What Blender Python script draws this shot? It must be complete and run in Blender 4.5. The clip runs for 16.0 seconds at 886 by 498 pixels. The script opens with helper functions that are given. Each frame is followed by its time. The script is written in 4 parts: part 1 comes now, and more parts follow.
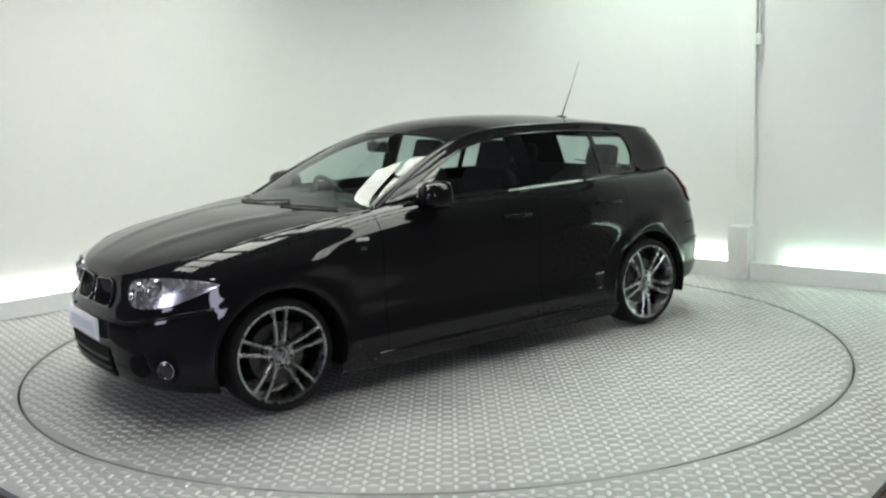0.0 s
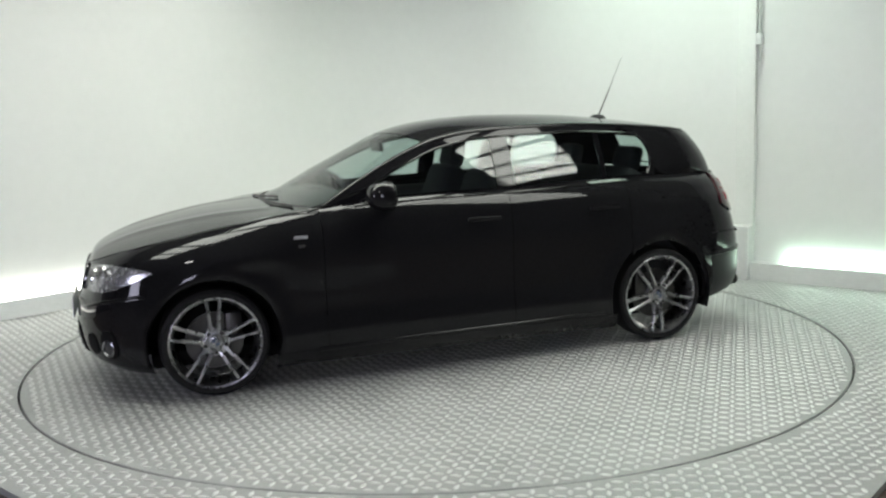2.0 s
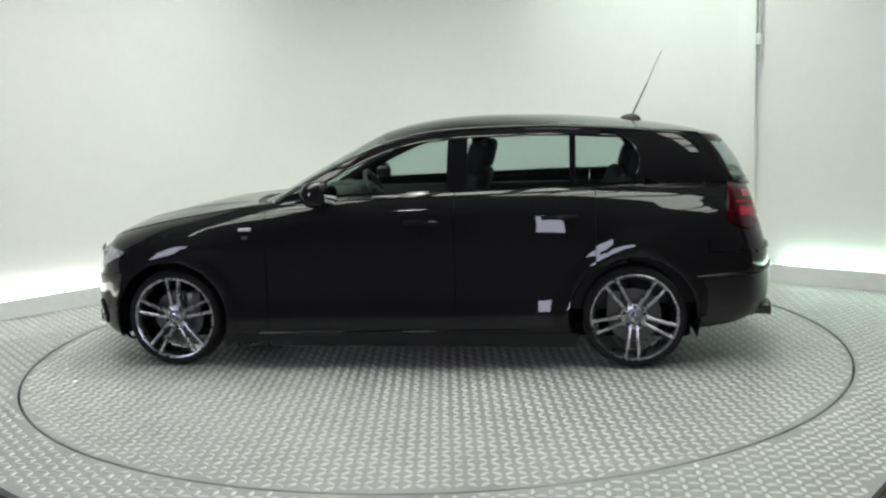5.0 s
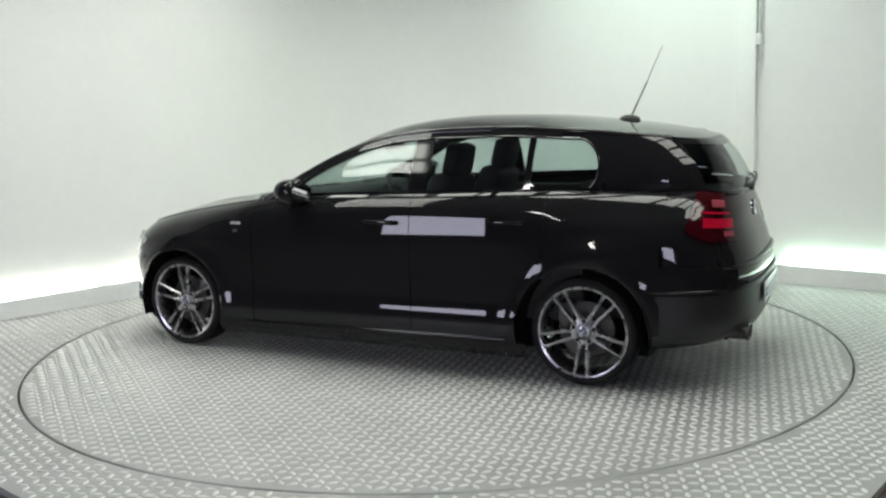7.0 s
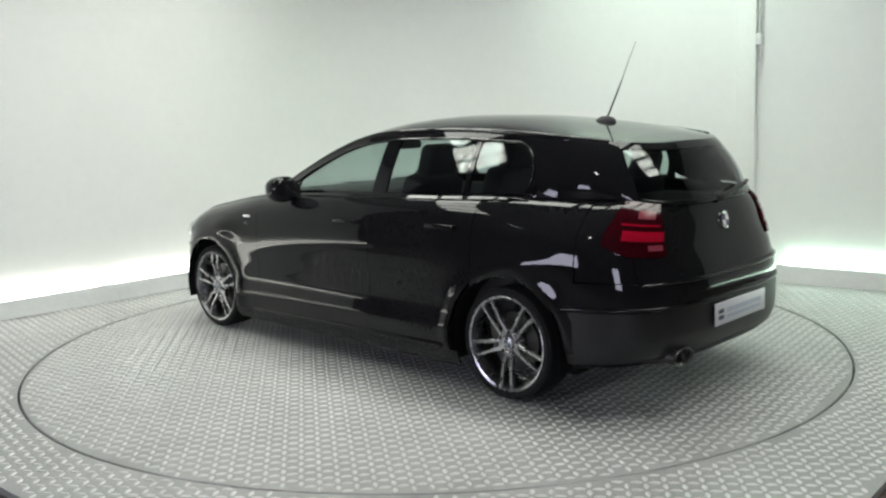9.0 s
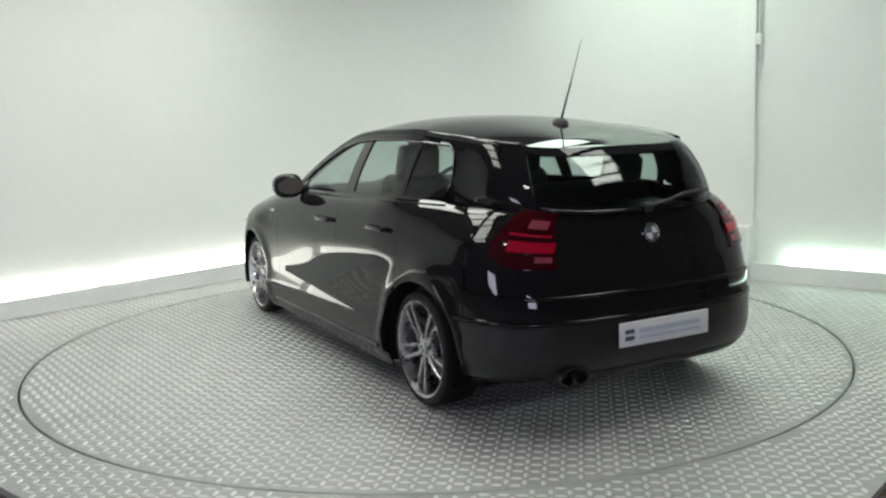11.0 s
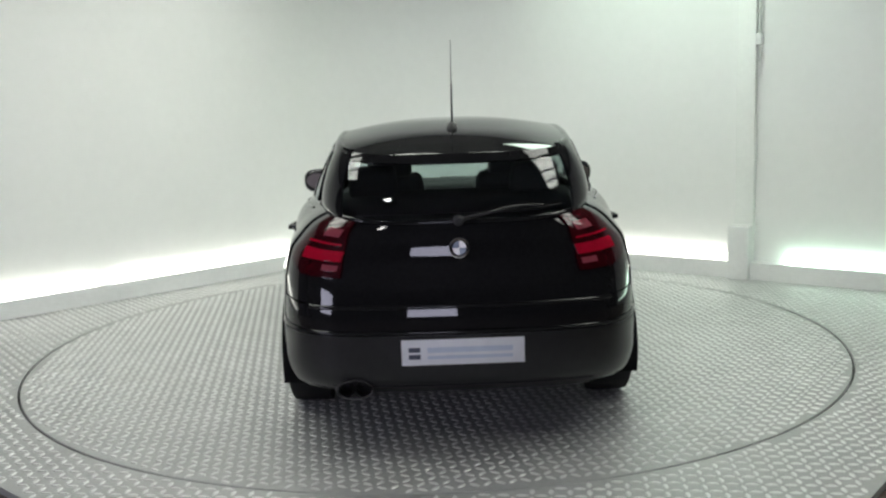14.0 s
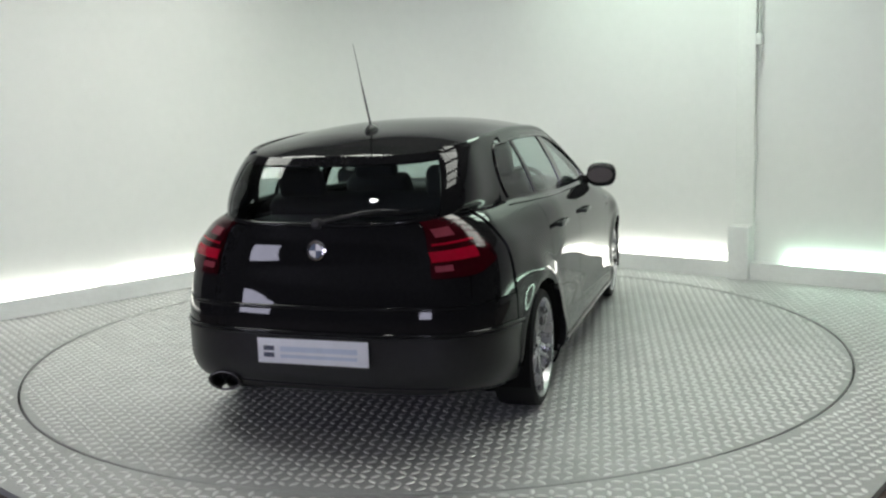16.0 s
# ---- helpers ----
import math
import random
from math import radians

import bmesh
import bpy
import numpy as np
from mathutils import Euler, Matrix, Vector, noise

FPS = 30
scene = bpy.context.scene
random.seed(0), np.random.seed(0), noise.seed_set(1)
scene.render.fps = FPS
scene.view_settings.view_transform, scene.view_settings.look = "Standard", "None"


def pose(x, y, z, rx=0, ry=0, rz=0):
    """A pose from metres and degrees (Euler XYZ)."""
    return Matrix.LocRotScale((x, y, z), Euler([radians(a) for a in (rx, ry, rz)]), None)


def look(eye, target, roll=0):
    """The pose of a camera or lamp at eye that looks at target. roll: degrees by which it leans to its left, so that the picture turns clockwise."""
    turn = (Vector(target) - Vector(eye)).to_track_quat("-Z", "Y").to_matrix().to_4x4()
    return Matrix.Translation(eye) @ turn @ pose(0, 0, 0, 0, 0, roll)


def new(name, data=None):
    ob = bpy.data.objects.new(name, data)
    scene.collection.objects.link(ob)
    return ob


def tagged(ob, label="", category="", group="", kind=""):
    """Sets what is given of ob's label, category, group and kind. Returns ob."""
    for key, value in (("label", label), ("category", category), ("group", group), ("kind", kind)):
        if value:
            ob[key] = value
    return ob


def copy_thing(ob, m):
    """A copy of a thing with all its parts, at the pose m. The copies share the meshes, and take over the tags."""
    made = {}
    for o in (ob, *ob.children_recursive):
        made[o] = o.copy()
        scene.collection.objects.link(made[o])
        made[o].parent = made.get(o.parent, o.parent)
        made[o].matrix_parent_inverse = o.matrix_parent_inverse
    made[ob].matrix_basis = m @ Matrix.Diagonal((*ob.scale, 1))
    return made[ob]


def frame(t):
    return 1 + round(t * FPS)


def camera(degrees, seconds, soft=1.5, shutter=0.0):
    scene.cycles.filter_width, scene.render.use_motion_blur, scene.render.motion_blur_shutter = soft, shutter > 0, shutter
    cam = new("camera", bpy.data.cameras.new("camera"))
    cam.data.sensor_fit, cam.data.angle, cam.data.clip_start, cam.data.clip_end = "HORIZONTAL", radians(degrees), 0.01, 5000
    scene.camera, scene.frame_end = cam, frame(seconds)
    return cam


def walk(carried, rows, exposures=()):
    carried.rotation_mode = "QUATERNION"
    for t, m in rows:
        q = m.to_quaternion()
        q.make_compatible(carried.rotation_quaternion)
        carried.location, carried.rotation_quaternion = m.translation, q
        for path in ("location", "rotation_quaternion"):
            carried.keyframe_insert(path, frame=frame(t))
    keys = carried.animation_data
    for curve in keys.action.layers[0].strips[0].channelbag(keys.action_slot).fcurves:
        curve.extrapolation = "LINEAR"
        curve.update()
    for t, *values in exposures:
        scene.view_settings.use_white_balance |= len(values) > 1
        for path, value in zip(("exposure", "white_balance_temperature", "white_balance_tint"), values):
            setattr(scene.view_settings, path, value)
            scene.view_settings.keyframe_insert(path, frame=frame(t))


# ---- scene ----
cam = camera(51.74, 16.0, soft=2.4)
EYE = (0.0, -5.782, 1.438)
TARGET = (0.0 + 0.0102, -5.782 + 0.98893, 1.438 - 0.14795)
walk(cam, [(0.0, look(EYE, TARGET, -1.9)), (16.0, look(EYE, TARGET, -1.9))], [(0.0, 0.2), (8.5, 0.2), (11.5, 0.1), (16.0, 0.05)])

# ---- light ----
world = bpy.data.worlds.new("world")
scene.world = world
world.use_nodes = True
world.node_tree.nodes["Background"].inputs[0].default_value = (0.5, 0.55, 0.55, 1)
world.node_tree.nodes["Background"].inputs[1].default_value = 0.02
PANEL_GLOW = 7.8
STRIP_GLOW = 4.4
WINDOW_GLOW = 12.0

# ---- materials ----


def material(name, colour, rough=0.5, metal=0.0, noise_scale=0.0, spread=0.0, bump=0.0, coat=0.0, fine=0.0, spec=0.5):
    m = bpy.data.materials.new(name)
    m.use_nodes = True
    nt = m.node_tree
    b = nt.nodes["Principled BSDF"]
    b.inputs["Base Color"].default_value = (*colour, 1)
    b.inputs["Roughness"].default_value = rough
    b.inputs["Metallic"].default_value = metal
    b.inputs["Coat Weight"].default_value = coat
    b.inputs["Coat Roughness"].default_value = 0.02
    b.inputs["Coat IOR"].default_value = 1.38
    b.inputs["Specular IOR Level"].default_value = spec
    if noise_scale:
        co = nt.nodes.new("ShaderNodeTexCoord")
        n1 = nt.nodes.new("ShaderNodeTexNoise")
        n1.inputs["Scale"].default_value = noise_scale
        n1.inputs["Detail"].default_value = 5
        n2 = nt.nodes.new("ShaderNodeTexNoise")
        n2.inputs["Scale"].default_value = noise_scale * 14
        n2.inputs["Detail"].default_value = 3
        nt.links.new(co.outputs["Object"], n1.inputs["Vector"])
        nt.links.new(co.outputs["Object"], n2.inputs["Vector"])
        blend = nt.nodes.new("ShaderNodeMix")
        blend.inputs[0].default_value = 0.35
        nt.links.new(n1.outputs["Fac"], blend.inputs[2])
        nt.links.new(n2.outputs["Fac"], blend.inputs[3])
        ramp = nt.nodes.new("ShaderNodeMapRange")
        ramp.inputs[1].default_value, ramp.inputs[2].default_value = 0.3, 0.7
        ramp.inputs[3].default_value, ramp.inputs[4].default_value = 1 - spread, 1 + spread
        nt.links.new(blend.outputs[0], ramp.inputs[0])
        hsv = nt.nodes.new("ShaderNodeHueSaturation")
        hsv.inputs["Color"].default_value = (*colour, 1)
        nt.links.new(ramp.outputs[0], hsv.inputs["Value"])
        nt.links.new(hsv.outputs["Color"], b.inputs["Base Color"])
        rr = nt.nodes.new("ShaderNodeMapRange")
        rr.inputs[3].default_value, rr.inputs[4].default_value = max(0.0, rough - fine), min(1.0, rough + fine)
        nt.links.new(n1.outputs["Fac"], rr.inputs[0])
        nt.links.new(rr.outputs[0], b.inputs["Roughness"])
        if bump:
            bu = nt.nodes.new("ShaderNodeBump")
            bu.inputs["Strength"].default_value = bump
            bu.inputs["Distance"].default_value = 0.004
            nt.links.new(blend.outputs[0], bu.inputs["Height"])
            nt.links.new(bu.outputs["Normal"], b.inputs["Normal"])
    return m


def glowing(name, colour, strength):
    m = bpy.data.materials.new(name)
    m.use_nodes = True
    b = m.node_tree.nodes["Principled BSDF"]
    b.inputs["Base Color"].default_value = (*colour, 1)
    b.inputs["Emission Color"].default_value = (*colour, 1)
    b.inputs["Emission Strength"].default_value = strength
    return m


def pane(name, tint, floor_gloss=0.07):
    """Thin clear glass: seen through with a tint, mirroring by Fresnel."""
    m = bpy.data.materials.new(name)
    m.use_nodes = True
    nt = m.node_tree
    nt.nodes.remove(nt.nodes["Principled BSDF"])
    tr = nt.nodes.new("ShaderNodeBsdfTransparent")
    tr.inputs[0].default_value = (*tint, 1)
    gl = nt.nodes.new("ShaderNodeBsdfGlossy")
    gl.inputs["Roughness"].default_value = 0.01
    lw = nt.nodes.new("ShaderNodeLayerWeight")
    lw.inputs["Blend"].default_value = 0.5
    po = nt.nodes.new("ShaderNodeMath")
    po.operation = "POWER"
    po.inputs[1].default_value = 5.0
    nt.links.new(lw.outputs["Facing"], po.inputs[0])
    fr = nt.nodes.new("ShaderNodeMapRange")
    fr.inputs[3].default_value, fr.inputs[4].default_value = floor_gloss, 0.95
    nt.links.new(po.outputs[0], fr.inputs[0])
    mx = nt.nodes.new("ShaderNodeMixShader")
    nt.links.new(fr.outputs[0], mx.inputs[0])
    nt.links.new(tr.outputs[0], mx.inputs[1])
    nt.links.new(gl.outputs[0], mx.inputs[2])
    nt.links.new(mx.outputs[0], nt.nodes["Material Output"].inputs[0])
    return m


PAINT = material("black_paint", (0.011, 0.011, 0.012), 0.4, 0.0, 60.0, 0.2, 0.0, coat=0.9, fine=0.04, spec=0.0)
BLACK_PLASTIC = material("black_plastic", (0.018, 0.018, 0.019), 0.5, 0, 40, 0.25, 0.05, fine=0.1)
GLOSS_BLACK = material("gloss_black", (0.005, 0.005, 0.006), 0.08, 0, 30, 0.1, fine=0.03)
RUBBER = material("tyre_rubber", (0.010, 0.010, 0.0105), 0.75, 0, 25, 0.3, 0.15, fine=0.1, spec=0.25)
ALLOY = material("grey_alloy", (0.42, 0.42, 0.43), 0.28, 1.0, 30, 0.12, fine=0.08)
STEEL = material("brake_steel", (0.09, 0.088, 0.086), 0.38, 1.0, 20, 0.2, fine=0.1)
DARK_CHROME = material("dark_chrome", (0.30, 0.30, 0.31), 0.22, 1.0, 40, 0.05, fine=0.03)
CHROME = material("chrome", (0.75, 0.75, 0.76), 0.1, 1.0, 40, 0.05, fine=0.03)
# Greyer than the paint: the floor's reflection is put into this colour.
FLOOR_REFLECTION = material("satin_floor_reflection", (0.016, 0.016, 0.017), 0.33, 0, 30, 0.2, 0.02, fine=0.06, spec=0.45)
LINER = material("dark_liner", (0.006, 0.006, 0.006), 0.85, 0, 15, 0.3, 0.1, fine=0.1, spec=0.15)
CLOTH = material("black_seat_cloth", (0.022, 0.022, 0.024), 0.85, 0, 80, 0.3, 0.2, fine=0.08)
TRIM = material("dark_cabin_plastic", (0.02, 0.02, 0.021), 0.6, 0, 50, 0.2, 0.1, fine=0.1)
WHITE_PLATE = material("white_plate", (0.82, 0.83, 0.86), 0.35, 0, 20, 0.05, fine=0.05)
PLATE_BAR = material("pale_blue_bar", (0.60, 0.66, 0.76), 0.4, 0, 20, 0.05, fine=0.05)
PLATE_MARK = material("plate_mark_dark", (0.08, 0.09, 0.13), 0.4, 0, 20, 0.1, fine=0.05)
BADGE_BLUE = material("badge_blue", (0.12, 0.15, 0.22), 0.25, 0, 20, 0.05, fine=0.05)
BADGE_WHITE = material("badge_white", (0.8, 0.8, 0.8), 0.25, 0, 20, 0.05, fine=0.05)
RED_LENS = material("red_lamp_lens", (0.42, 0.005, 0.025), 0.12, 0, 30, 0.15, coat=0.2, fine=0.04, spec=0.3)
DARK_RED = material("dark_red_lamp_lens", (0.035, 0.0015, 0.004), 0.12, 0, 30, 0.15, coat=0.2, fine=0.04, spec=0.3)
CLEAR_LENS = material("white_lamp_lens", (0.62, 0.62, 0.64), 0.12, 0.3, 30, 0.1, coat=0.6, fine=0.04)
PINK_LENS = material("pale_red_lens", (0.26, 0.05, 0.07), 0.15, 0, 30, 0.1, coat=0.2, fine=0.04, spec=0.3)
DARK_GLASS = material("dark_lamp_glass", (0.05, 0.05, 0.055), 0.1, 0.2, 30, 0.15, coat=0.4, fine=0.04)
REFLECTOR = material("lamp_reflector", (0.58, 0.58, 0.59), 0.26, 0.75, 30, 0.15, fine=0.08)
GLASS = pane("car_glass", (0.72, 0.81, 0.79))
LENS = pane("clear_lamp_cover", (0.92, 0.92, 0.93))
MIRROR = material("mirror_glass", (0.8, 0.82, 0.84), 0.02, 1.0)
FLOOR_METAL = material("tread_plate_aluminium", (0.375, 0.38, 0.375), 0.55, 0.5, 3.0, 0.16, 0.05, fine=0.12)
# Studs are paler than the plate, with their glints put into the colour.
STUD_METAL = material("glinting_raised_aluminium", (0.64, 0.65, 0.64), 0.42, 0.6, 6.0, 0.15, fine=0.1)
GREY_TUBE = material("grey_tube", (0.62, 0.65, 0.62), 0.5, 0, 6, 0.1, fine=0.1)
GAP = material("dark_joint", (0.02, 0.02, 0.02), 0.9, 0, 10, 0.2)
WALL_WHITE = material("matt_white_wall", (0.77, 0.78, 0.76), 0.8, 0, 0.9, 0.03, 0.04, fine=0.05)
PLINTH = material("grey_plinth", (0.72, 0.73, 0.72), 0.6, 0, 2, 0.08, 0.05, fine=0.1)
COLUMN = material("pale_column", (0.80, 0.82, 0.79), 0.6, 0, 2, 0.05, 0.04, fine=0.1)
DARK_WALL = material("charcoal_wall", (0.035, 0.035, 0.038), 0.8, 0, 2, 0.2, 0.1, fine=0.1)
CEILING = material("dark_ceiling", (0.10, 0.10, 0.10), 0.8, 0, 2, 0.15, 0.1, fine=0.1)
CARPET = material("brown_carpet", (0.10, 0.078, 0.066), 0.95, 0, 30, 0.3, 0.3, fine=0.05)
PANEL = glowing("panel_light", (0.97, 1.0, 0.92), PANEL_GLOW)
# Fill light added to brighten the right wall.
GREEN_FILL = glowing("greenish_fill_light", (0.80, 1.0, 0.84), PANEL_GLOW * 0.8)
STRIP = glowing("strip_light", (1.0, 1.0, 0.92), STRIP_GLOW)
BRIGHT = glowing("lamp_light", (1.0, 0.98, 0.95), 40.0)
DAYLIGHT = glowing("window_daylight", (0.80, 0.80, 1.0), WINDOW_GLOW)
GREEN_STRIP = glowing("greenish_strip_light", (0.74, 1.0, 0.82), STRIP_GLOW * 1.35)
FRAME = material("panel_frame", (0.05, 0.05, 0.05), 0.5, 0, 10, 0.1)

# ---- mesh helpers ----


def mesh_object(name, verts, faces, mat, parent=None, label="", smooth=True):
    me = bpy.data.meshes.new(name)
    me.from_pydata([tuple(p) for p in verts], [], faces)
    me.materials.append(mat)
    if smooth:
        me.shade_smooth()
    me.update()
    ob = new(name, me)
    ob.parent = parent
    if label:
        tagged(ob, label)
    return ob


def part(name, bm, mat, parent, label="", smooth=True):
    bmesh.ops.recalc_face_normals(bm, faces=bm.faces)
    me = bpy.data.meshes.new(name)
    bm.to_mesh(me)
    bm.free()
    me.materials.append(mat)
    if smooth:
        me.shade_smooth()
        me.set_sharp_from_angle(angle=radians(35))
    ob = new(name, me)
    ob.parent = parent
    if label:
        tagged(ob, label)
    return ob


def box(bm, m, sx, sy, sz, bevel=0.0, segs=2):
    r = bmesh.ops.create_cube(bm, size=1, matrix=m @ Matrix.Diagonal((sx, sy, sz, 1)))
    if bevel:
        es = list({e for v in r["verts"] for e in v.link_edges})
        bmesh.ops.bevel(bm, geom=es, offset=bevel, segments=segs, affect="EDGES", profile=0.5)


def lathe(bm, prof, n=48, axis="y", m=Matrix()):
    """Turns a profile of (radius, offset) rows about an axis."""
    rings = []
    for r, o in prof:
        ring = []
        for i in range(n):
            a = 2 * math.pi * i / n
            p = (r * math.cos(a), o, r * math.sin(a)) if axis == "y" else (o, r * math.cos(a), r * math.sin(a))
            if axis == "z":
                p = (r * math.cos(a), r * math.sin(a), o)
            ring.append(bm.verts.new(m @ Vector(p)))
        rings.append(ring)
    for a, b in zip(rings, rings[1:]):
        for i in range(n):
            bm.faces.new((a[i], a[(i + 1) % n], b[(i + 1) % n], b[i]))
    return rings


def tube(bm, pts, r, n=8, r2=None):
    pts = [Vector(p) for p in pts]
    rings = []
    for i, p in enumerate(pts):
        d = (pts[min(i + 1, len(pts) - 1)] - pts[max(i - 1, 0)]).normalized()
        q = d.to_track_quat("Z", "Y")
        rad = r if r2 is None else r + (r2 - r) * i / (len(pts) - 1)
        rings.append([bm.verts.new(p + q @ Vector((rad * math.cos(2 * math.pi * k / n), rad * math.sin(2 * math.pi * k / n), 0))) for k in range(n)])
    for a, b in zip(rings, rings[1:]):
        for i in range(n):
            bm.faces.new((a[i], a[(i + 1) % n], b[(i + 1) % n], b[i]))
    bm.faces.new(rings[0][::-1])
    bm.faces.new(rings[-1])


def mix(a, b, t):
    return a + (b - a) * t


def curve_of(*rows):
    """A smooth function through (x, value) rows (monotone cubic)."""
    xs = np.array([r[0] for r in rows], float)
    ys = np.array([r[1] for r in rows], float)
    if xs[0] > xs[-1]:
        xs, ys = xs[::-1], ys[::-1]
    d = np.diff(ys) / np.diff(xs)
    m = np.concatenate([[d[0]], (d[:-1] + d[1:]) / 2, [d[-1]]])
    for i in range(1, len(xs) - 1):
        if d[i - 1] * d[i] <= 0:
            m[i] = 0
        else:
            m[i] = 2 * d[i - 1] * d[i] / (d[i - 1] + d[i])

    def f(x):
        x = min(max(x, xs[0]), xs[-1])
        i = min(max(int(np.searchsorted(xs, x)) - 1, 0), len(xs) - 2)
        h = xs[i + 1] - xs[i]
        t = (x - xs[i]) / h
        return float((2 * t**3 - 3 * t**2 + 1) * ys[i] + (t**3 - 2 * t**2 + t) * h * m[i] + (3 * t**2 - 2 * t**3) * ys[i + 1] + (t**3 - t**2) * h * m[i + 1])

    return f


# ---- the car's surface ----
# Car space: x forward from the middle of the wheelbase, y to its left, z up from the ground.
HUB_X, HUB_Y, HUB_Z = 1.33, 0.823, 0.286
ARCH_R = 0.338
BELT_Z = curve_of((1.95, 0.665), (1.90, 0.705), (1.75, 0.768), (1.5, 0.828), (1.2, 0.882), (0.8, 0.938), (0.3, 0.972), (-0.3, 0.985), (-1.3, 1.005), (-1.8, 1.0), (-2.03, 0.965))
BOTTOM_Z = curve_of((2.1, 0.165), (1.7, 0.14), (0.9, 0.118), (-0.9, 0.118), (-1.7, 0.21), (-2.15, 0.25))
LEVEL_Z = curve_of((0, 0), (1, 0.07), (2, 0.19), (3, 0.42), (4, 0.62), (5, 0.79), (6, 0.895), (7, 1))
FRONT_X = curve_of((0, 1.93), (1, 1.985), (2, 2.01), (3, 2.026), (3.9, 2.022), (4.5, 1.99), (5.2, 1.968), (6, 1.956), (7, 1.945))
REAR_X = curve_of((0, -2.06), (1, -2.115), (2, -2.135), (3, -2.138), (4, -2.11), (5, -2.068), (6, -2.055), (7, -2.03))
WIDTH = curve_of((0, 0.832), (1, 0.860), (1.6, 0.877), (2.1, 0.8812), (2.7, 0.8642), (3.3, 0.8630), (4.4, 0.8675), (5.2, 0.8592), (5.8, 0.852), (6.1, 0.845), (6.4, 0.832), (6.7, 0.811), (7, 0.774))
BELT_W = curve_of((1.3, 0.69), (0.8, 0.735), (0.3, 0.77), (-0.3, 0.782), (-1.4, 0.765))
CF, CR, NF = 1.30, -1.50, 2.7
TAIL_N = curve_of((0, 3.3), (4, 3.2), (5, 3.1), (7, 3.2))
TAPER = curve_of((0, 0.06), (2, 0.06), (3, 0.055), (4, 0.06), (5, 0.08), (6, 0.125), (7, 0.155))


FLAT = curve_of((0, 0.82), (1, 0.855), (2, 0.874), (3, 0.870), (4, 0.868), (5, 0.862), (5.8, 0.852), (6.1, 0.845), (6.4, 0.832), (6.7, 0.811), (7, 0.774))


def super_y(x, w, xf, xr, nf=NF, nr=3.4, cf=CF, cr=CR):
    if x > cf:
        r = min(1.0, (x - cf) / (xf - cf))
        return w * (1 - r**nf) ** (1 / nf)
    if x < cr:
        r = min(1.0, (cr - x) / (cr - xr))
        return w * (1 - r**nr) ** (1 / nr)
    return w


def level_width(x, v):
    k = min(1.0, max(0.0, (1.25 - abs(x)) / 0.35))
    w = mix(FLAT(v), WIDTH(v), k * k * (3 - 2 * k))
    if v > 5:
        k = (v - 5) / 2
        w += (BELT_W(x) - 0.782) * k * k
    t = min(1.0, max(0.0, (-0.8 - x) / 1.05))
    w -= TAPER(v) * t * t * (3 - 2 * t)
    for hx in (HUB_X, -HUB_X):
        w += 0.006 * math.exp(-((x - hx) / 0.3) ** 2) * max(0.0, 1 - abs(v - 3) / 2.5)
    return w


def wrap(x, v):
    """A point of the car's left flank at x and level v (0 sill to 7 belt)."""
    zb, zt = BOTTOM_Z(x), BELT_Z(x)
    y, z = super_y(x, level_width(x, v), FRONT_X(v), REAR_X(v), NF, TAIL_N(v)), zb + (zt - zb) * LEVEL_Z(v)
    d = math.hypot(abs(x) - HUB_X, z - HUB_Z) - ARCH_R
    # a haunch swells above each wheel
    for hx, hz in ((1.16, 0.715), (-1.42, 0.705)):
        y += 0.022 * math.exp(-(((x - hx) / 0.16) ** 2) - ((z - hz) / 0.055) ** 2) * min(1.0, y / 0.8) ** 4
    # the wheel arches stand proud as a rounded lip
    y += 0.013 * math.exp(-(((d - 0.025) / 0.05) ** 2)) * min(1.0, y / 0.8) ** 4
    return Vector((x, y, z))


def nose(s, v):
    """A point of the front (s from -1, the right corner, to 1, the left one) at level v."""
    a = abs(s) * math.pi / 2
    c, sn = max(math.cos(a), 0), math.sin(a)
    x = CF + (FRONT_X(v) - CF) * c ** (2 / NF)
    p = wrap(x, v)
    return Vector((x, math.copysign(level_width(x, v) * sn ** (2 / NF), s), p.z))


def tail(s, v):
    a = abs(s) * math.pi / 2
    c, sn = max(math.cos(a), 0), math.sin(a)
    n = TAIL_N(v)
    x = CR + (REAR_X(v) - CR) * c ** (2 / n)
    p = wrap(x, v)
    return Vector((x, math.copysign(level_width(x, v) * sn ** (2 / n), s), p.z))


RAIL_Y = curve_of((0.72, 0.742), (0.46, 0.685), (0.2, 0.63), (0.0, 0.60), (-0.3, 0.592), (-0.8, 0.588), (-1.1, 0.58), (-1.35, 0.565), (-1.6, 0.548), (-1.86, 0.53))
RAIL_Z = curve_of((0.72, 0.942), (0.46, 1.09), (0.2, 1.215), (0.0, 1.285), (-0.2, 1.322), (-0.45, 1.338), (-0.8, 1.342), (-1.2, 1.322), (-1.5, 1.295), (-1.7, 1.272), (-1.86, 1.252))
TOP_Z = curve_of((1.945, 0.665), (1.90, 0.735), (1.76, 0.803), (1.56, 0.858), (1.22, 0.918), (0.95, 0.935), (0.88, 0.945), (0.615, 1.085), (0.35, 1.222), (0.127, 1.330), (-0.09, 1.380), (-0.3, 1.401), (-0.5, 1.408), (-0.83, 1.402), (-1.387, 1.352), (-1.69, 1.30), (-1.86, 1.255))
ROOF_C, ROOF_R, ROOF_N = -1.35, -1.86, 3.2


def edge_y(x):
    if x >= 0.72:
        return wrap(min(x, 1.9449), 7).y
    return super_y(x, RAIL_Y(x), 9, ROOF_R, 2, ROOF_N, 5, ROOF_C)


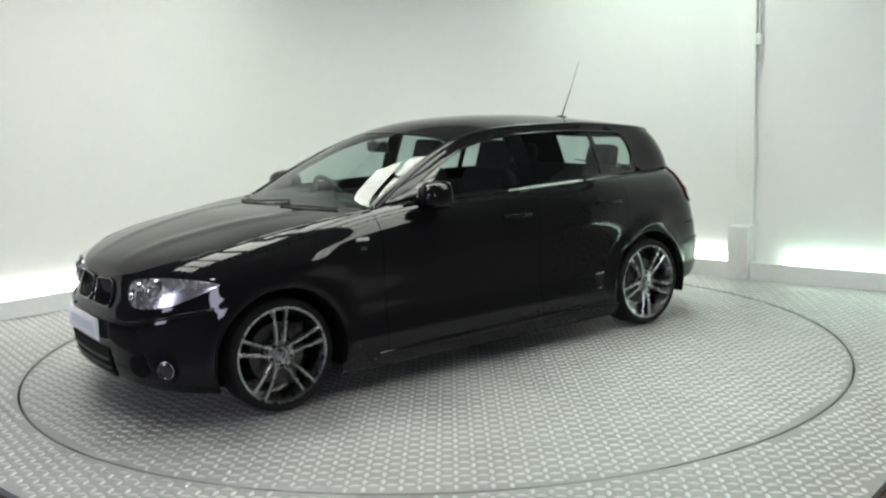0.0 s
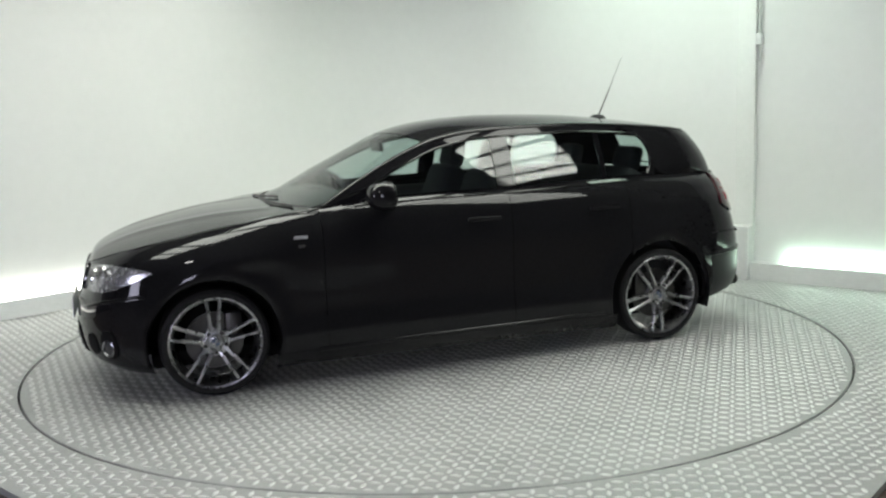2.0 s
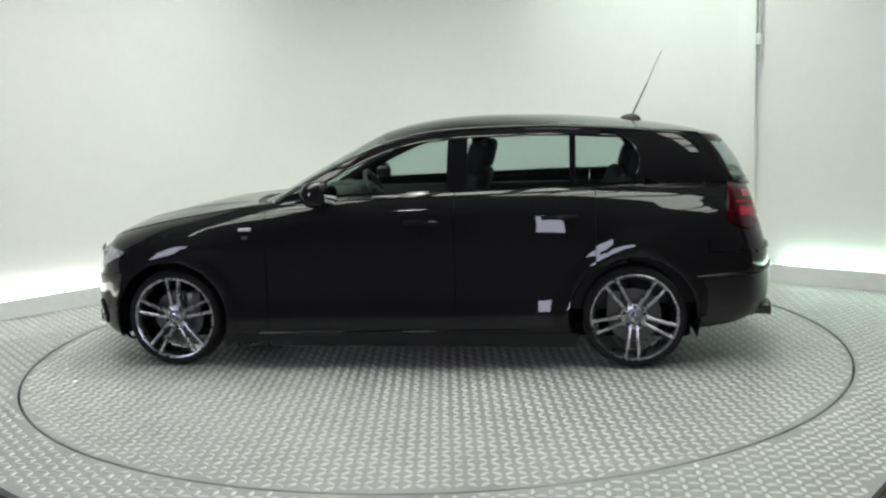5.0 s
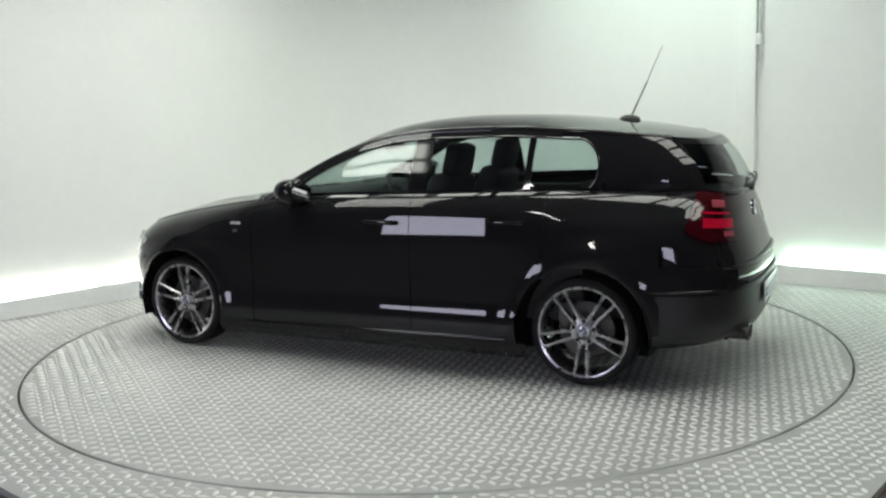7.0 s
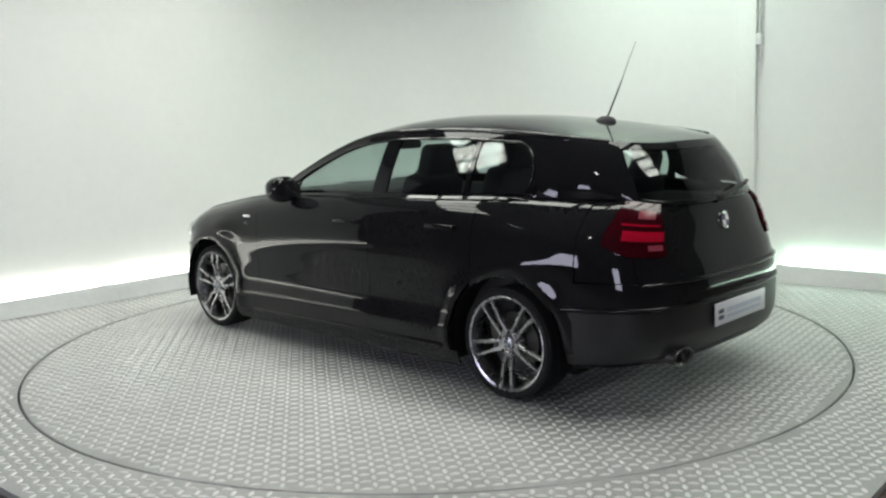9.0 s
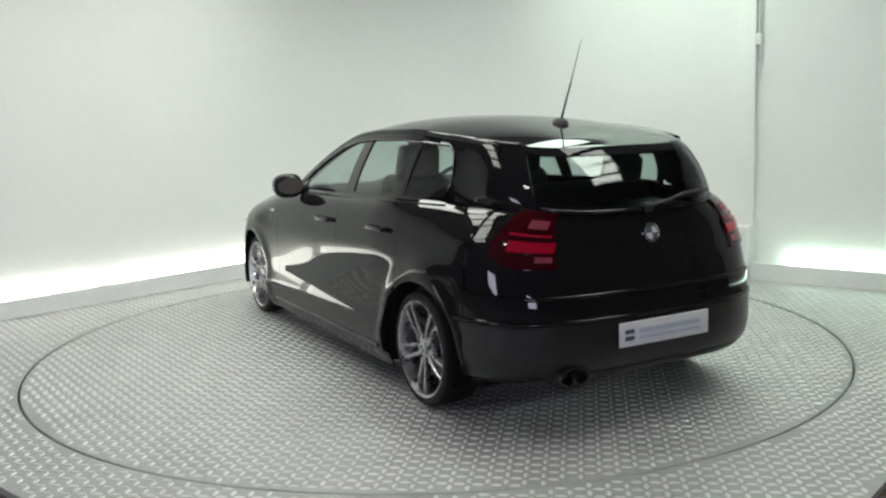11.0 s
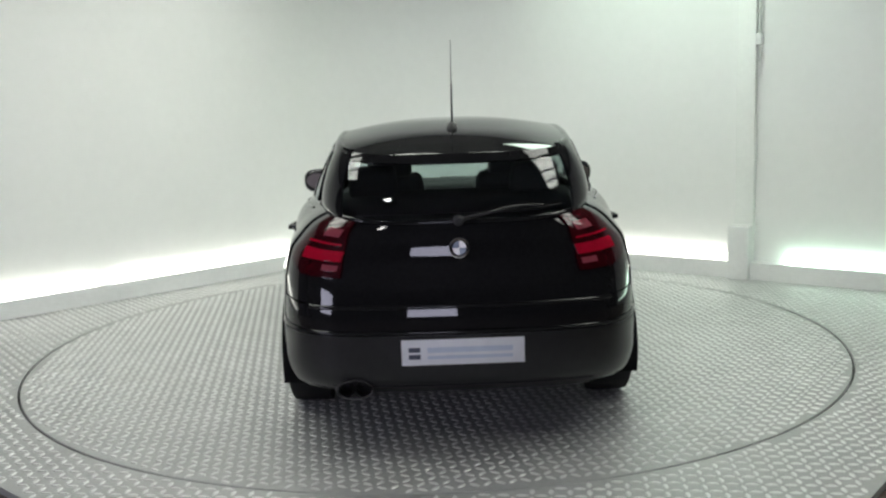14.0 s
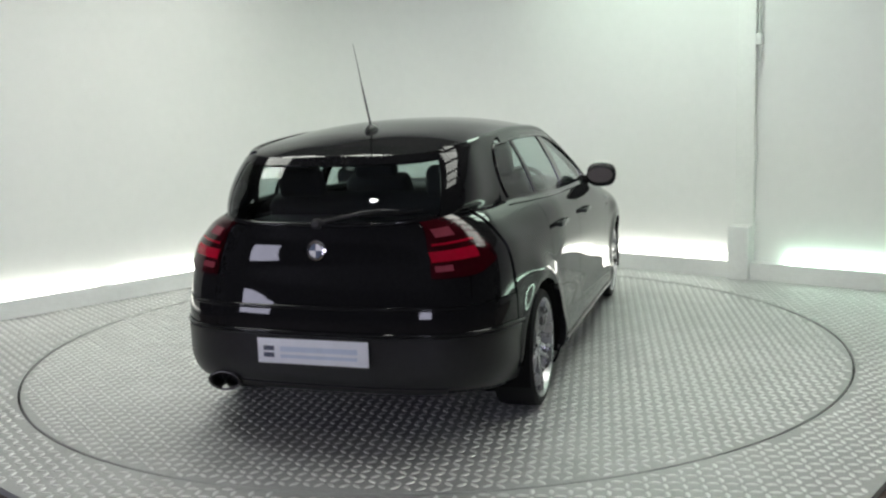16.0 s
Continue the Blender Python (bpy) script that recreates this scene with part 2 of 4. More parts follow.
def edge_z(x):
    return BELT_Z(x) if x >= 0.72 else RAIL_Z(x)


def top(x, s):
    """A point of the upper skin: bonnet, windscreen, roof; s runs from -1 (right) to 1 (left)."""
    z0, z1 = TOP_Z(x), edge_z(x)
    y = s * edge_y(x)
    z = z0 + (z1 - z0) * abs(s) ** 2.3
    if x > 0.9:
        # two long creases run down the bonnet
        z += 0.007 * math.exp(-(((abs(y) - 0.20 - 0.22 * (1.94 - x)) / 0.05) ** 2)) * min(1.0, (1.94 - x) / 0.3) * min(1.0, (x - 0.9) / 0.1)
    return Vector((x, y, z))


def rail(x):
    return Vector((x, edge_y(x), edge_z(x)))


def side(x, v):
    """A point of the left cabin side between belt (v=0) and roof rail (v=1)."""
    a, b = wrap(x, 7), rail(x)
    p = a.lerp(b, v)
    p.y += 0.06 * v * (1 - v) * min(1.0, (b.z - a.z) / 0.2)
    return p


def back(s, v):
    """A point of the cabin's tail, from belt (v=0) to roof edge (v=1)."""
    a = abs(s) * math.pi / 2
    c, sn = max(math.cos(a), 0), math.sin(a)
    lo = tail(s, 7)
    x = ROOF_C + (ROOF_R - ROOF_C) * c ** (2 / ROOF_N)
    hi = Vector((x, math.copysign(RAIL_Y(x) * sn ** (2 / ROOF_N), s), RAIL_Z(x)))
    p = lo.lerp(hi, v)
    out = Vector((-c, math.copysign(sn, s), 0.4)).normalized()
    return p + out * 0.10 * v * (1 - v)


def patch(name, f, nu, nv, mat, parent, label="", flip=False, rim=0.012, lift=0.0, arch=None, closed=True):
    """A panel from a function f(a, b), a and b from 0 to 1, with its border turned inwards."""
    nu, nv, flip = nu + 1, nv + 1, not flip
    P = [[f(i / (nu - 1), j / (nv - 1)) for j in range(nv)] for i in range(nu)]
    G = np.array([[tuple(p) for p in row] for row in P])
    du = np.gradient(G, axis=0)
    dv = np.gradient(G, axis=1)
    N = np.cross(du, dv)
    N /= np.maximum(np.linalg.norm(N, axis=2, keepdims=True), 1e-9)
    if flip:
        N = -N
    G = G + N * lift
    V = G.reshape(-1, 3)
    NN = N.reshape(-1, 3)
    quads = []
    inside = np.zeros(len(V), bool)
    if arch:
        ax, az, ar = arch
        d = np.hypot(V[:, 0] - ax, V[:, 2] - az)
        inside = d < ar
    for i in range(nu - 1):
        for j in range(nv - 1):
            q = [i * nv + j, (i + 1) * nv + j, (i + 1) * nv + j + 1, i * nv + j + 1]
            if flip:
                q = q[::-1]
            if not all(inside[k] for k in q):
                quads.append(q)
    if arch:
        used = {k for q in quads for k in q}
        for k in used:
            if inside[k]:
                dx, dz = V[k, 0] - ax, V[k, 2] - az
                d = max(math.hypot(dx, dz), 1e-6)
                V[k, 0], V[k, 2] = ax + dx * ar / d, az + dz * ar / d
    verts = [tuple(p) for p in V]
    count = {}
    for q in quads:
        for a, b in zip(q, q[1:] + q[:1]):
            if (b, a) in count:
                del count[(b, a)]
            else:
                count[(a, b)] = 1
    if rim:
        inner = {}
        for a, b in count:
            for k in (a, b):
                if k not in inner:
                    inner[k] = len(verts)
                    n = NN[k]
                    if arch and inside[k]:
                        n = np.array((0, math.copysign(3.0, V[k, 1]), 0))
                    verts.append(tuple(V[k] - n * rim))
        faces = quads + [[b, a, inner[a], inner[b]] for a, b in count]
    else:
        faces = quads
    ob = mesh_object(name, verts, faces, mat, parent, label)
    ob.data.set_sharp_from_angle(angle=radians(40))
    return ob


def mirrored(f, sgn):
    """f on the left (sgn 1) or its mirror image on the right (sgn -1)."""
    if sgn > 0:
        return f

    def g(a, b):
        p = f(a, b)
        return Vector((p.x, -p.y, p.z))

    return g


# ---- the studio ----


def studio_path(inset):
    """The plan of the two bright walls with their rounded corner, moved inwards by inset."""
    a = Vector((-0.70711, 0.70711))
    b = Vector((0.6341, 0.7733))
    da, db = 3.07 - inset, 2.93 - inset
    det = a.x * b.y - a.y * b.x
    c = Vector(((da * b.y - db * a.y) / det, (a.x * db - b.x * da) / det))
    ta, tb = Vector((-0.70711, -0.70711)), Vector((0.7733, -0.6341))
    r = 1.3 - inset
    k = r / math.tan(math.acos(ta.dot(tb)) / 2)
    p0, p1 = c + ta * k, c + tb * k
    mid = p0 - a * r
    pts = [c + ta * 6.1]
    a0, a1 = math.atan2(a.y, a.x), math.atan2(b.y, b.x)
    for i in range(17):
        t = a0 + (a1 - a0) * i / 16
        pts.append(mid + Vector((math.cos(t), math.sin(t))) * r)
    pts.append(c + tb * 8.0)
    return pts


def between(path, d0, d1):
    """The stretch of a path between two lengths along it, from its first point."""
    out, run = [], 0.0
    for p, q in zip(path, path[1:]):
        l = (q - p).length
        if run + l > d0 and run < d1:
            s, e = max(d0 - run, 0), min(d1 - run, l)
            if not out:
                out.append(p + (q - p) * (s / l))
            out.append(p + (q - p) * (e / l))
        run += l
    return out


def wall_strip(name, inner, outer, z0, z1, mat, kind="structure", label="", category="", parent=None):
    vs, fs = [], []
    n = len(inner)
    for p, q in zip(inner, outer):
        vs += [(p.x, p.y, z0), (p.x, p.y, z1), (q.x, q.y, z1), (q.x, q.y, z0)]
    for i in range(n - 1):
        for k in range(4):
            a, b = 4 * i + k, 4 * i + (k + 1) % 4
            fs.append((a, b, b + 4, a + 4))
    fs += [(3, 2, 1, 0), (4 * n - 4, 4 * n - 3, 4 * n - 2, 4 * n - 1)]
    bm = bmesh.new()
    bv = [bm.verts.new(v) for v in vs]
    for f in fs:
        bm.faces.new([bv[k] for k in f])
    ob = part(name, bm, mat, parent, label)
    return tagged(ob, label, category, "", kind)


CEIL_Z = 3.3
wall_strip("wall_back", studio_path(0.0), studio_path(-0.12), -0.02, CEIL_Z, WALL_WHITE, label="matt white studio wall with a rounded corner", category="wall")
wall_strip("plinth", studio_path(0.09), studio_path(0.003), -0.02, 0.14, PLINTH, label="low grey plinth along the foot of the white wall", category="plinth")
PATH = studio_path(0.07)
BACKING = studio_path(0.02)
TOTAL = sum((q - p).length for p, q in zip(PATH, PATH[1:]))


def strip_light(d0, d1, mat):
    ob = wall_strip("strip_light", between(PATH, d0, d1), between(BACKING, d0, d1), 0.142, 0.205, mat, "", "long white light tube lying on the plinth before the wall", "light")
    return tagged(ob, group="strip lights under the wall")


# The light is broken at a joint in the left wall and at the column.
STRIPS = ((0.03, 2.67), (2.79, TOTAL - 4.45), (TOTAL - 3.98, TOTAL - 0.3))
for d0, d1 in STRIPS:
    strip_light(d0, d1, GREEN_STRIP if d0 > TOTAL - 7 else STRIP)

# Dark rest of the hall, behind and beside the turntable.
ends = studio_path(-0.12)
HALL = [ends[0], Vector((-6.42, -1.91)), Vector((-5.2, -9.2)), Vector((5.2, -9.2)), ends[-1]]
for i, nm in enumerate(("wall_northwest", "wall_west", "wall_south", "wall_east")):
    p, q = HALL[i], HALL[i + 1]
    d = (q - p).normalized()
    nrm = Vector((d.y, -d.x)) * 0.15
    wall_strip(nm, [p, q], [p + nrm, q + nrm], -0.02, CEIL_Z, DARK_WALL, label="charcoal wall of the dark hall", category="wall")


def hall_window(name, x, y, z, rz, wide):
    """A daylit window on a dark wall, its face towards local -y."""
    ob = tagged(new(name), "daylit hall window with a dark frame", "window", "", "structure")
    bm = bmesh.new()
    box(bm, pose(0, 0.01, 0), wide, 0.01, 1.45)
    part("window_pane", bm, DAYLIGHT, ob, "pane bright with daylight")
    for dx, dz, sx, sz in ((0, 0.75, wide + 0.12, 0.06), (0, -0.75, wide + 0.12, 0.06), (wide / 2 + 0.03, 0, 0.06, 1.44), (-wide / 2 - 0.03, 0, 0.06, 1.44)):
        bm = bmesh.new()
        box(bm, pose(dx, -0.01, dz), sx, 0.05, sz, 0.005)
        part("window_frame", bm, FRAME, ob)
    ob.matrix_basis = pose(x, y, z, 0, 0, rz)
    return ob


W0, W1 = HALL[1], HALL[2]
wp = W0.lerp(W1, (W0.y + 5.1) / (W0.y - W1.y))
hall_window("window_1", wp.x + 0.05, wp.y, 1.6, math.degrees(math.atan2(W1.y - W0.y, W1.x - W0.x)) + 180, 1.6)
hall_window("window_2", -0.42, -9.15, 1.53, 180, 1.26)
bm = bmesh.new()
box(bm, pose(0, -2.4, CEIL_Z + 0.05), 20, 16, 0.1)
tagged(part("ceiling", bm, CEILING, None, smooth=False), "dark grey studio ceiling", "ceiling", "", "structure")
bm = bmesh.new()
box(bm, pose(0, -2.4, -0.045), 20, 16, 0.03)
tagged(part("ground", bm, CARPET, None, smooth=False), "brown floor of the hall round the metal floor", "floor", "", "structure")

# Right wall's column, with a thin grey tube and a small box beside it.
RN, RT = Vector((0.6341, 0.7733)), Vector((0.7733, -0.6341))


def on_right_wall(along, depth, z):
    p = RN * (2.93 - depth) + RT * (along - 0.05)
    return Matrix.Translation((p.x, p.y, z)) @ pose(0, 0, 0, 0, 0, math.degrees(math.atan2(RT.y, RT.x)))


column = tagged(new("column"), "off-white square column standing against the white wall", "column", "", "structure")
bm = bmesh.new()
box(bm, on_right_wall(0.99, 0.025, 1.66), 0.15, 0.05, 3.28, 0.008)
part("shaft", bm, COLUMN, column)
bm = bmesh.new()
box(bm, on_right_wall(0.975, 0.075, 0.22), 0.17, 0.14, 0.44, 0.006)
part("foot_box", bm, PLINTH, column, "grey box at the column's foot")
bm = bmesh.new()
tube(bm, [on_right_wall(1.085, 0.02, z).translation for z in (1.75, 2.2, 3.28)], 0.011)
part("upright_tube", bm, GREY_TUBE, column, "thin grey upright tube")
bm = bmesh.new()
box(bm, on_right_wall(1.085, 0.03, 1.93), 0.05, 0.05, 0.09, 0.006)
part("tube_box", bm, PLINTH, column, "small grey box on the tube")

# Ceiling panels and added fill panels, in rows.


def panel_light(diffuser):
    ob = tagged(new("ceiling_light"), "bright rectangular ceiling or fill panel in a dark frame", "ceiling light", "ceiling panels", "")
    bm = bmesh.new()
    box(bm, pose(0, 0, 0), 0.51, 1.0, 0.012)
    part("diffuser", bm, diffuser, ob, "glowing white diffuser")
    for dx, dy, sx, sy in ((0, 0.52, 0.62, 0.04), (0, -0.52, 0.62, 0.04), (0.2825, 0, 0.055, 1.0), (-0.2825, 0, 0.055, 1.0)):
        bm = bmesh.new()
        box(bm, pose(dx, dy, 0.0), sx, sy, 0.03)
        part("frame_bar", bm, FRAME, ob)
    return ob


LN, LT = Vector((-0.70711, 0.70711)), Vector((-0.70711, -0.70711))
# rows beside the two bright walls and over the turntable: normal, offset, direction, first place, count
# the third row, and the first row's far end, are added as fill
ROWS = ((LN, 0.95, LT, 0.2, 5), (RN, 0.05, RT, -1.83, 10), (RN, 2.3, RT, -0.3, 3))
for nrm, off, along, k0, count in ROWS:
    lights = panel_light(GREEN_FILL if off > 1.9 else PANEL)
    for i in range(count):
        p = nrm * off + along * (k0 + 0.63 * i)
        m = pose(p.x, p.y, CEIL_Z - 0.02, 0, 0, math.degrees(math.atan2(along.y, along.x)))
        if i:
            copy_thing(lights, m)
        else:
            lights.matrix_basis = m
spot = tagged(new("square_ceiling_lamp"), "small bright square ceiling lamp in a dark housing", "ceiling lamp")
bm = bmesh.new()
box(bm, pose(0, 0, 0.02), 0.34, 0.34, 0.10, 0.01)
part("housing", bm, FRAME, spot)
bm = bmesh.new()
box(bm, pose(0, 0, -0.034), 0.28, 0.28, 0.008)
part("diffuser", bm, BRIGHT, spot, "glowing white diffuser")
spot.matrix_basis = pose(-1.4, -3.8, CEIL_Z - 0.07, 0, 0, 20)

# ---- turntable and metal floor ----
R_DISC = 2.4727


def studs(name, keep, rz, parent, label):
    """Raised lozenges of tread plate in alternating directions, where keep(x, y) holds."""
    pitch = 0.051
    n = int(4.6 / pitch)
    c, s = math.cos(radians(rz)), math.sin(radians(rz))
    vs, fs = [], []
    for i in range(-n, n + 1):
        for j in range(-n, n + 1):
            x0, y0 = i * pitch, j * pitch
            x, y = c * x0 - s * y0, s * x0 + c * y0
            if not keep(x, y):
                continue
            a = radians(rz) + (math.pi / 4 if (i + j) % 2 else -math.pi / 4)
            ux, uy = math.cos(a), math.sin(a)
            k = len(vs)
            # a lozenge with blunt ends and a flat top
            for sc, z in ((0.88, 0.0005), (0.55, 0.004)):
                for l, w in ((0.027, 0.004), (0.010, 0.0115), (-0.010, 0.0115), (-0.027, 0.004), (-0.027, -0.004), (-0.010, -0.0115), (0.010, -0.0115), (0.027, -0.004)):
                    l, w = l * sc, w * sc
                    vs.append((x + l * ux - w * uy, y + l * uy + w * ux, z))
            fs.append(tuple(range(k + 8, k + 16)))
            fs += [(k + q, k + (q + 1) % 8, k + 8 + (q + 1) % 8, k + 8 + q) for q in range(8)]
    ob = mesh_object(name, vs, fs, STUD_METAL, parent, label, False)
    return tagged(ob, kind="stuff")


# The fixed plate round the turntable.
bm = bmesh.new()
outer = [Vector((math.cos(t), math.sin(t))) for t in [2 * math.pi * i / 192 for i in range(192)]]
inner_ring = [bm.verts.new((p.x * (R_DISC + 0.006), p.y * (R_DISC + 0.006), 0.0)) for p in outer]


def plate_edge(p):
    """How far the fixed plate reaches in the direction p."""
    best = 9.0
    for nx, ny, d in ((-0.70711, 0.70711, 3.05), (0.6341, 0.7733, 2.91), (0, -1, 3.3), (-0.657, -0.754, 2.866), (0.745, -0.667, 2.929)):
        k = nx * p.x + ny * p.y
        if k > 1e-6:
            best = min(best, d / k)
    return best


outer_ring = [bm.verts.new((p.x * plate_edge(p), p.y * plate_edge(p), 0.0)) for p in outer]
low_in = [bm.verts.new((v.co.x, v.co.y, -0.03)) for v in inner_ring]
low_out = [bm.verts.new((v.co.x, v.co.y, -0.03)) for v in outer_ring]
for i in range(192):
    j = (i + 1) % 192
    bm.faces.new((inner_ring[i], inner_ring[j], outer_ring[j], outer_ring[i]))
    bm.faces.new((inner_ring[j], inner_ring[i], low_in[i], low_in[j]))
    bm.faces.new((outer_ring[i], outer_ring[j], low_out[j], low_out[i]))
floor = tagged(part("floor", bm, FLOOR_METAL, None, smooth=False), "worn aluminium tread plate floor round the turntable", "floor", "", "structure")


def on_plate(x, y):
    r = math.hypot(x, y)
    return R_DISC + 0.03 < r < plate_edge(Vector((x / r, y / r))) - 0.03 and r < 4.6


studs("raised_studs", on_plate, 37, floor, "raised lozenges of the plate, paler to hold their glints")

turntable = tagged(new("turntable"), "round aluminium tread plate turntable with a thin dark joint", "turntable")
bm = bmesh.new()
lathe(bm, [(0.0005, 0.0), (R_DISC - 0.01, 0.0), (R_DISC - 0.006, -0.004), (R_DISC - 0.006, -0.028)], 192, "z")
part("plate", bm, FLOOR_METAL, turntable)
studs("raised_studs", lambda x, y: math.hypot(x, y) < R_DISC - 0.03, 8, turntable, "raised lozenges of the plate, paler to hold their glints")
bm = bmesh.new()
lathe(bm, [(R_DISC - 0.012, -0.018), (R_DISC + 0.012, -0.018)], 192, "z")
part("joint_ring", bm, GAP, floor, "thin dark joint round the turntable")

# ---- the car ----
car = tagged(new("car"), "glossy black five-door hatchback with grey double-spoke alloy wheels", "car")


def span(x0, x1, v0, v1, g=0.0):
    """A panel of the flank between two x and two levels, with a small gap round it."""
    return lambda a, b: wrap(mix(x0 - g, x1 + g, a), mix(v0, v1, b))


for sgn in (1, -1):
    fl = sgn > 0
    # flank panels, front to rear
    fender = patch("front_wing", mirrored(span(1.78, 0.745, 1.3, 7), sgn), 60, 40, PAINT, car, flip=fl, arch=(HUB_X, HUB_Z, ARCH_R))
    fdoor = patch("front_door", mirrored(span(0.741, -0.346, 1.3, 7), sgn), 40, 36, PAINT, car, flip=fl)
    rdoor = patch("rear_door", mirrored(span(-0.35, -1.121, 1.3, 7), sgn), 34, 36, PAINT, car, flip=fl, arch=(-HUB_X, HUB_Z, ARCH_R + 0.02))
    quarter = patch("rear_wing", mirrored(span(-1.125, -1.72, 1.3, 7), sgn), 44, 40, PAINT, car, flip=fl, arch=(-HUB_X, HUB_Z, ARCH_R))
    patch("side_skirt", mirrored(span(1.02, -1.02, 0, 1.27), sgn), 30, 8, PAINT, car, flip=fl)

    # cabin side: frame strips, pillars, glass
    def hgt(x):
        return max(rail(x).z - wrap(x, 7).z, 0.001)

    XR = -1.36
    v_lo = lambda x: min(0.5, 0.016 / hgt(x))
    v_hi = lambda x: 1 - min(0.45, (0.050 + 0.02 * max(0.0, x)) / hgt(x))
    back_end = lambda v: -1.235 - 0.135 * math.sqrt(max(0.0, 1 - ((v - 0.42) / 0.61) ** 2))

    def lower_frame(a, b):
        x = mix(0.715, XR - 0.02, a)
        return side(x, mix(0, v_lo(x), b))

    def upper_frame(a, b):
        x = mix(0.715, -1.16, a)
        return side(x, mix(v_hi(x), 1, b))

    def glass_between(xa, xb):
        return lambda a, b: (lambda x: side(x, mix(v_lo(x), v_hi(x), b)))(mix(xa, xb, a))

    def front_tri(a, b):
        x = mix(0.71, 0.42, a)
        return side(x, mix(v_lo(x), v_hi(x), b))

    def quarter_glass(a, b):
        v = mix(v_lo(-1.3), v_hi(-1.1), b)
        return side(mix(-1.02, back_end(b), a), v)

    def c_pillar(a, b):
        v = b
        bb = min(1, max(0, (v - v_lo(-1.3)) / (v_hi(-1.1) - v_lo(-1.3))))
        start = back_end(bb) if v < v_hi(-1.1) else mix(back_end(1.0), -1.16, (v - v_hi(-1.1)) / (1 - v_hi(-1.1)))
        return side(mix(start, -1.40, a), v)

    patch("window_ledge", mirrored(lower_frame, sgn), 50, 2, GLOSS_BLACK, car, flip=fl)
    patch("roof_rail", mirrored(upper_frame, sgn), 60, 5, PAINT, car, flip=fl)
    patch("mirror_corner", mirrored(front_tri, sgn), 8, 4, GLOSS_BLACK, car, flip=fl)
    patch("side_window", mirrored(glass_between(0.42, -0.30), sgn), 30, 14, GLASS, fdoor, "clear front side window", flip=fl, rim=0, lift=-0.004)
    patch("b_pillar", mirrored(glass_between(-0.30, -0.415), sgn), 4, 12, GLOSS_BLACK, car, flip=fl, lift=0.001)
    patch("side_window", mirrored(glass_between(-0.415, -0.985), sgn), 24, 14, GLASS, rdoor, "clear rear side window", flip=fl, rim=0, lift=-0.004)
    patch("window_post", mirrored(glass_between(-0.985, -1.02), sgn), 3, 12, GLOSS_BLACK, car, flip=fl, lift=0.001)
    patch("quarter_window", mirrored(quarter_glass, sgn), 14, 14, GLASS, rdoor, "rounded rear quarter window", flip=fl, rim=0, lift=-0.004)
    patch("c_pillar", mirrored(c_pillar, sgn), 16, 28, PAINT, car, flip=fl)

    # corner of the cabin's tail, from the pillar to the rear window
    X_SIDE = -1.40

    def S_CORNER(b):
        # where the tail meets the pillar panel on that height
        lo, hi = 0.56, 0.999
        for _ in range(24):
            mid = (lo + hi) / 2
            if back(mid, b).x < X_SIDE:
                lo = mid
            else:
                hi = mid
        return lo

    def corner(a, b):
        p0, p3 = side(X_SIDE, b), back(0.562, b)
        t0 = (p0 - side(X_SIDE + 0.03, b)).normalized()
        t3 = (back(0.54, b) - p3).normalized()
        l = (p3 - p0).length * 0.42
        p1, p2 = p0 + t0 * l, p3 - t3 * l
        q = p0 * (1 - a) ** 3 + p1 * (3 * a * (1 - a) ** 2) + p2 * (3 * a * a * (1 - a)) + p3 * a**3
        w = abs(2 * b - 1) ** 8
        return q.lerp(back(mix(S_CORNER(b), 0.562, a), b), w)

    patch("tail_pillar", mirrored(corner, sgn), 20, 28, PAINT, car, flip=fl)

    # glossy trim round the side windows
    edge = [side(x, v_hi(x)) for x in [mix(0.60, -1.12, i / 40) for i in range(41)]]
    edge += [side(back_end(b), mix(v_lo(-1.3), v_hi(-1.1), b)) for b in [1 - i / 16 for i in range(17)]]
    bm = bmesh.new()
    tube(bm, [(p.x, (p.y + 0.002) * sgn, p.z) for p in edge], 0.0065, 10)
    part("window_trim", bm, GLOSS_BLACK, car)

    # rounded edge of the roof, from the windscreen's foot to the tail
    bm = bmesh.new()
    tube(bm, [(lambda p: (p.x, (p.y - 0.015) * sgn, p.z - 0.016))(rail(mix(0.70, -1.70, i / 60))) for i in range(61)], 0.026, 16)
    part("roof_moulding", bm, PAINT, car)

    # rounded top edge of the front wing, beside the bonnet
    bm = bmesh.new()
    tube(bm, [(lambda p: (p.x, (p.y - 0.004) * sgn, p.z - 0.006))(wrap(mix(1.72, 0.74, i / 30), 6.93)) for i in range(31)], 0.011, 12)
    part("wing_edge", bm, PAINT, fender)

    # thin raised moulding under the windows
    bm = bmesh.new()
    tube(bm, [(lambda p: (p.x, p.y * sgn, p.z))(wrap(mix(0.55, -1.38, i / 24), 6.82)) for i in range(25)], 0.0055, 8)
    part("waist_moulding", bm, GLOSS_BLACK, car)

    # thin raised edge along the sill
    bm = bmesh.new()
    tube(bm, [(lambda p: (p.x, (p.y + 0.001) * sgn, p.z))(wrap(mix(0.80, -0.92, i / 24), mix(1.3, 1.5, i / 24))) for i in range(25)], 0.013, 12)
    part("sill_moulding", bm, PAINT, car)

    # handles
    for d, x in ((fdoor, -0.17), (rdoor, -0.93)):
        p = wrap(x, 5.35)
        bm = bmesh.new()
        box(bm, Matrix.Translation((x, p.y + 0.024, p.z)), 0.20, 0.018, 0.026, 0.008)
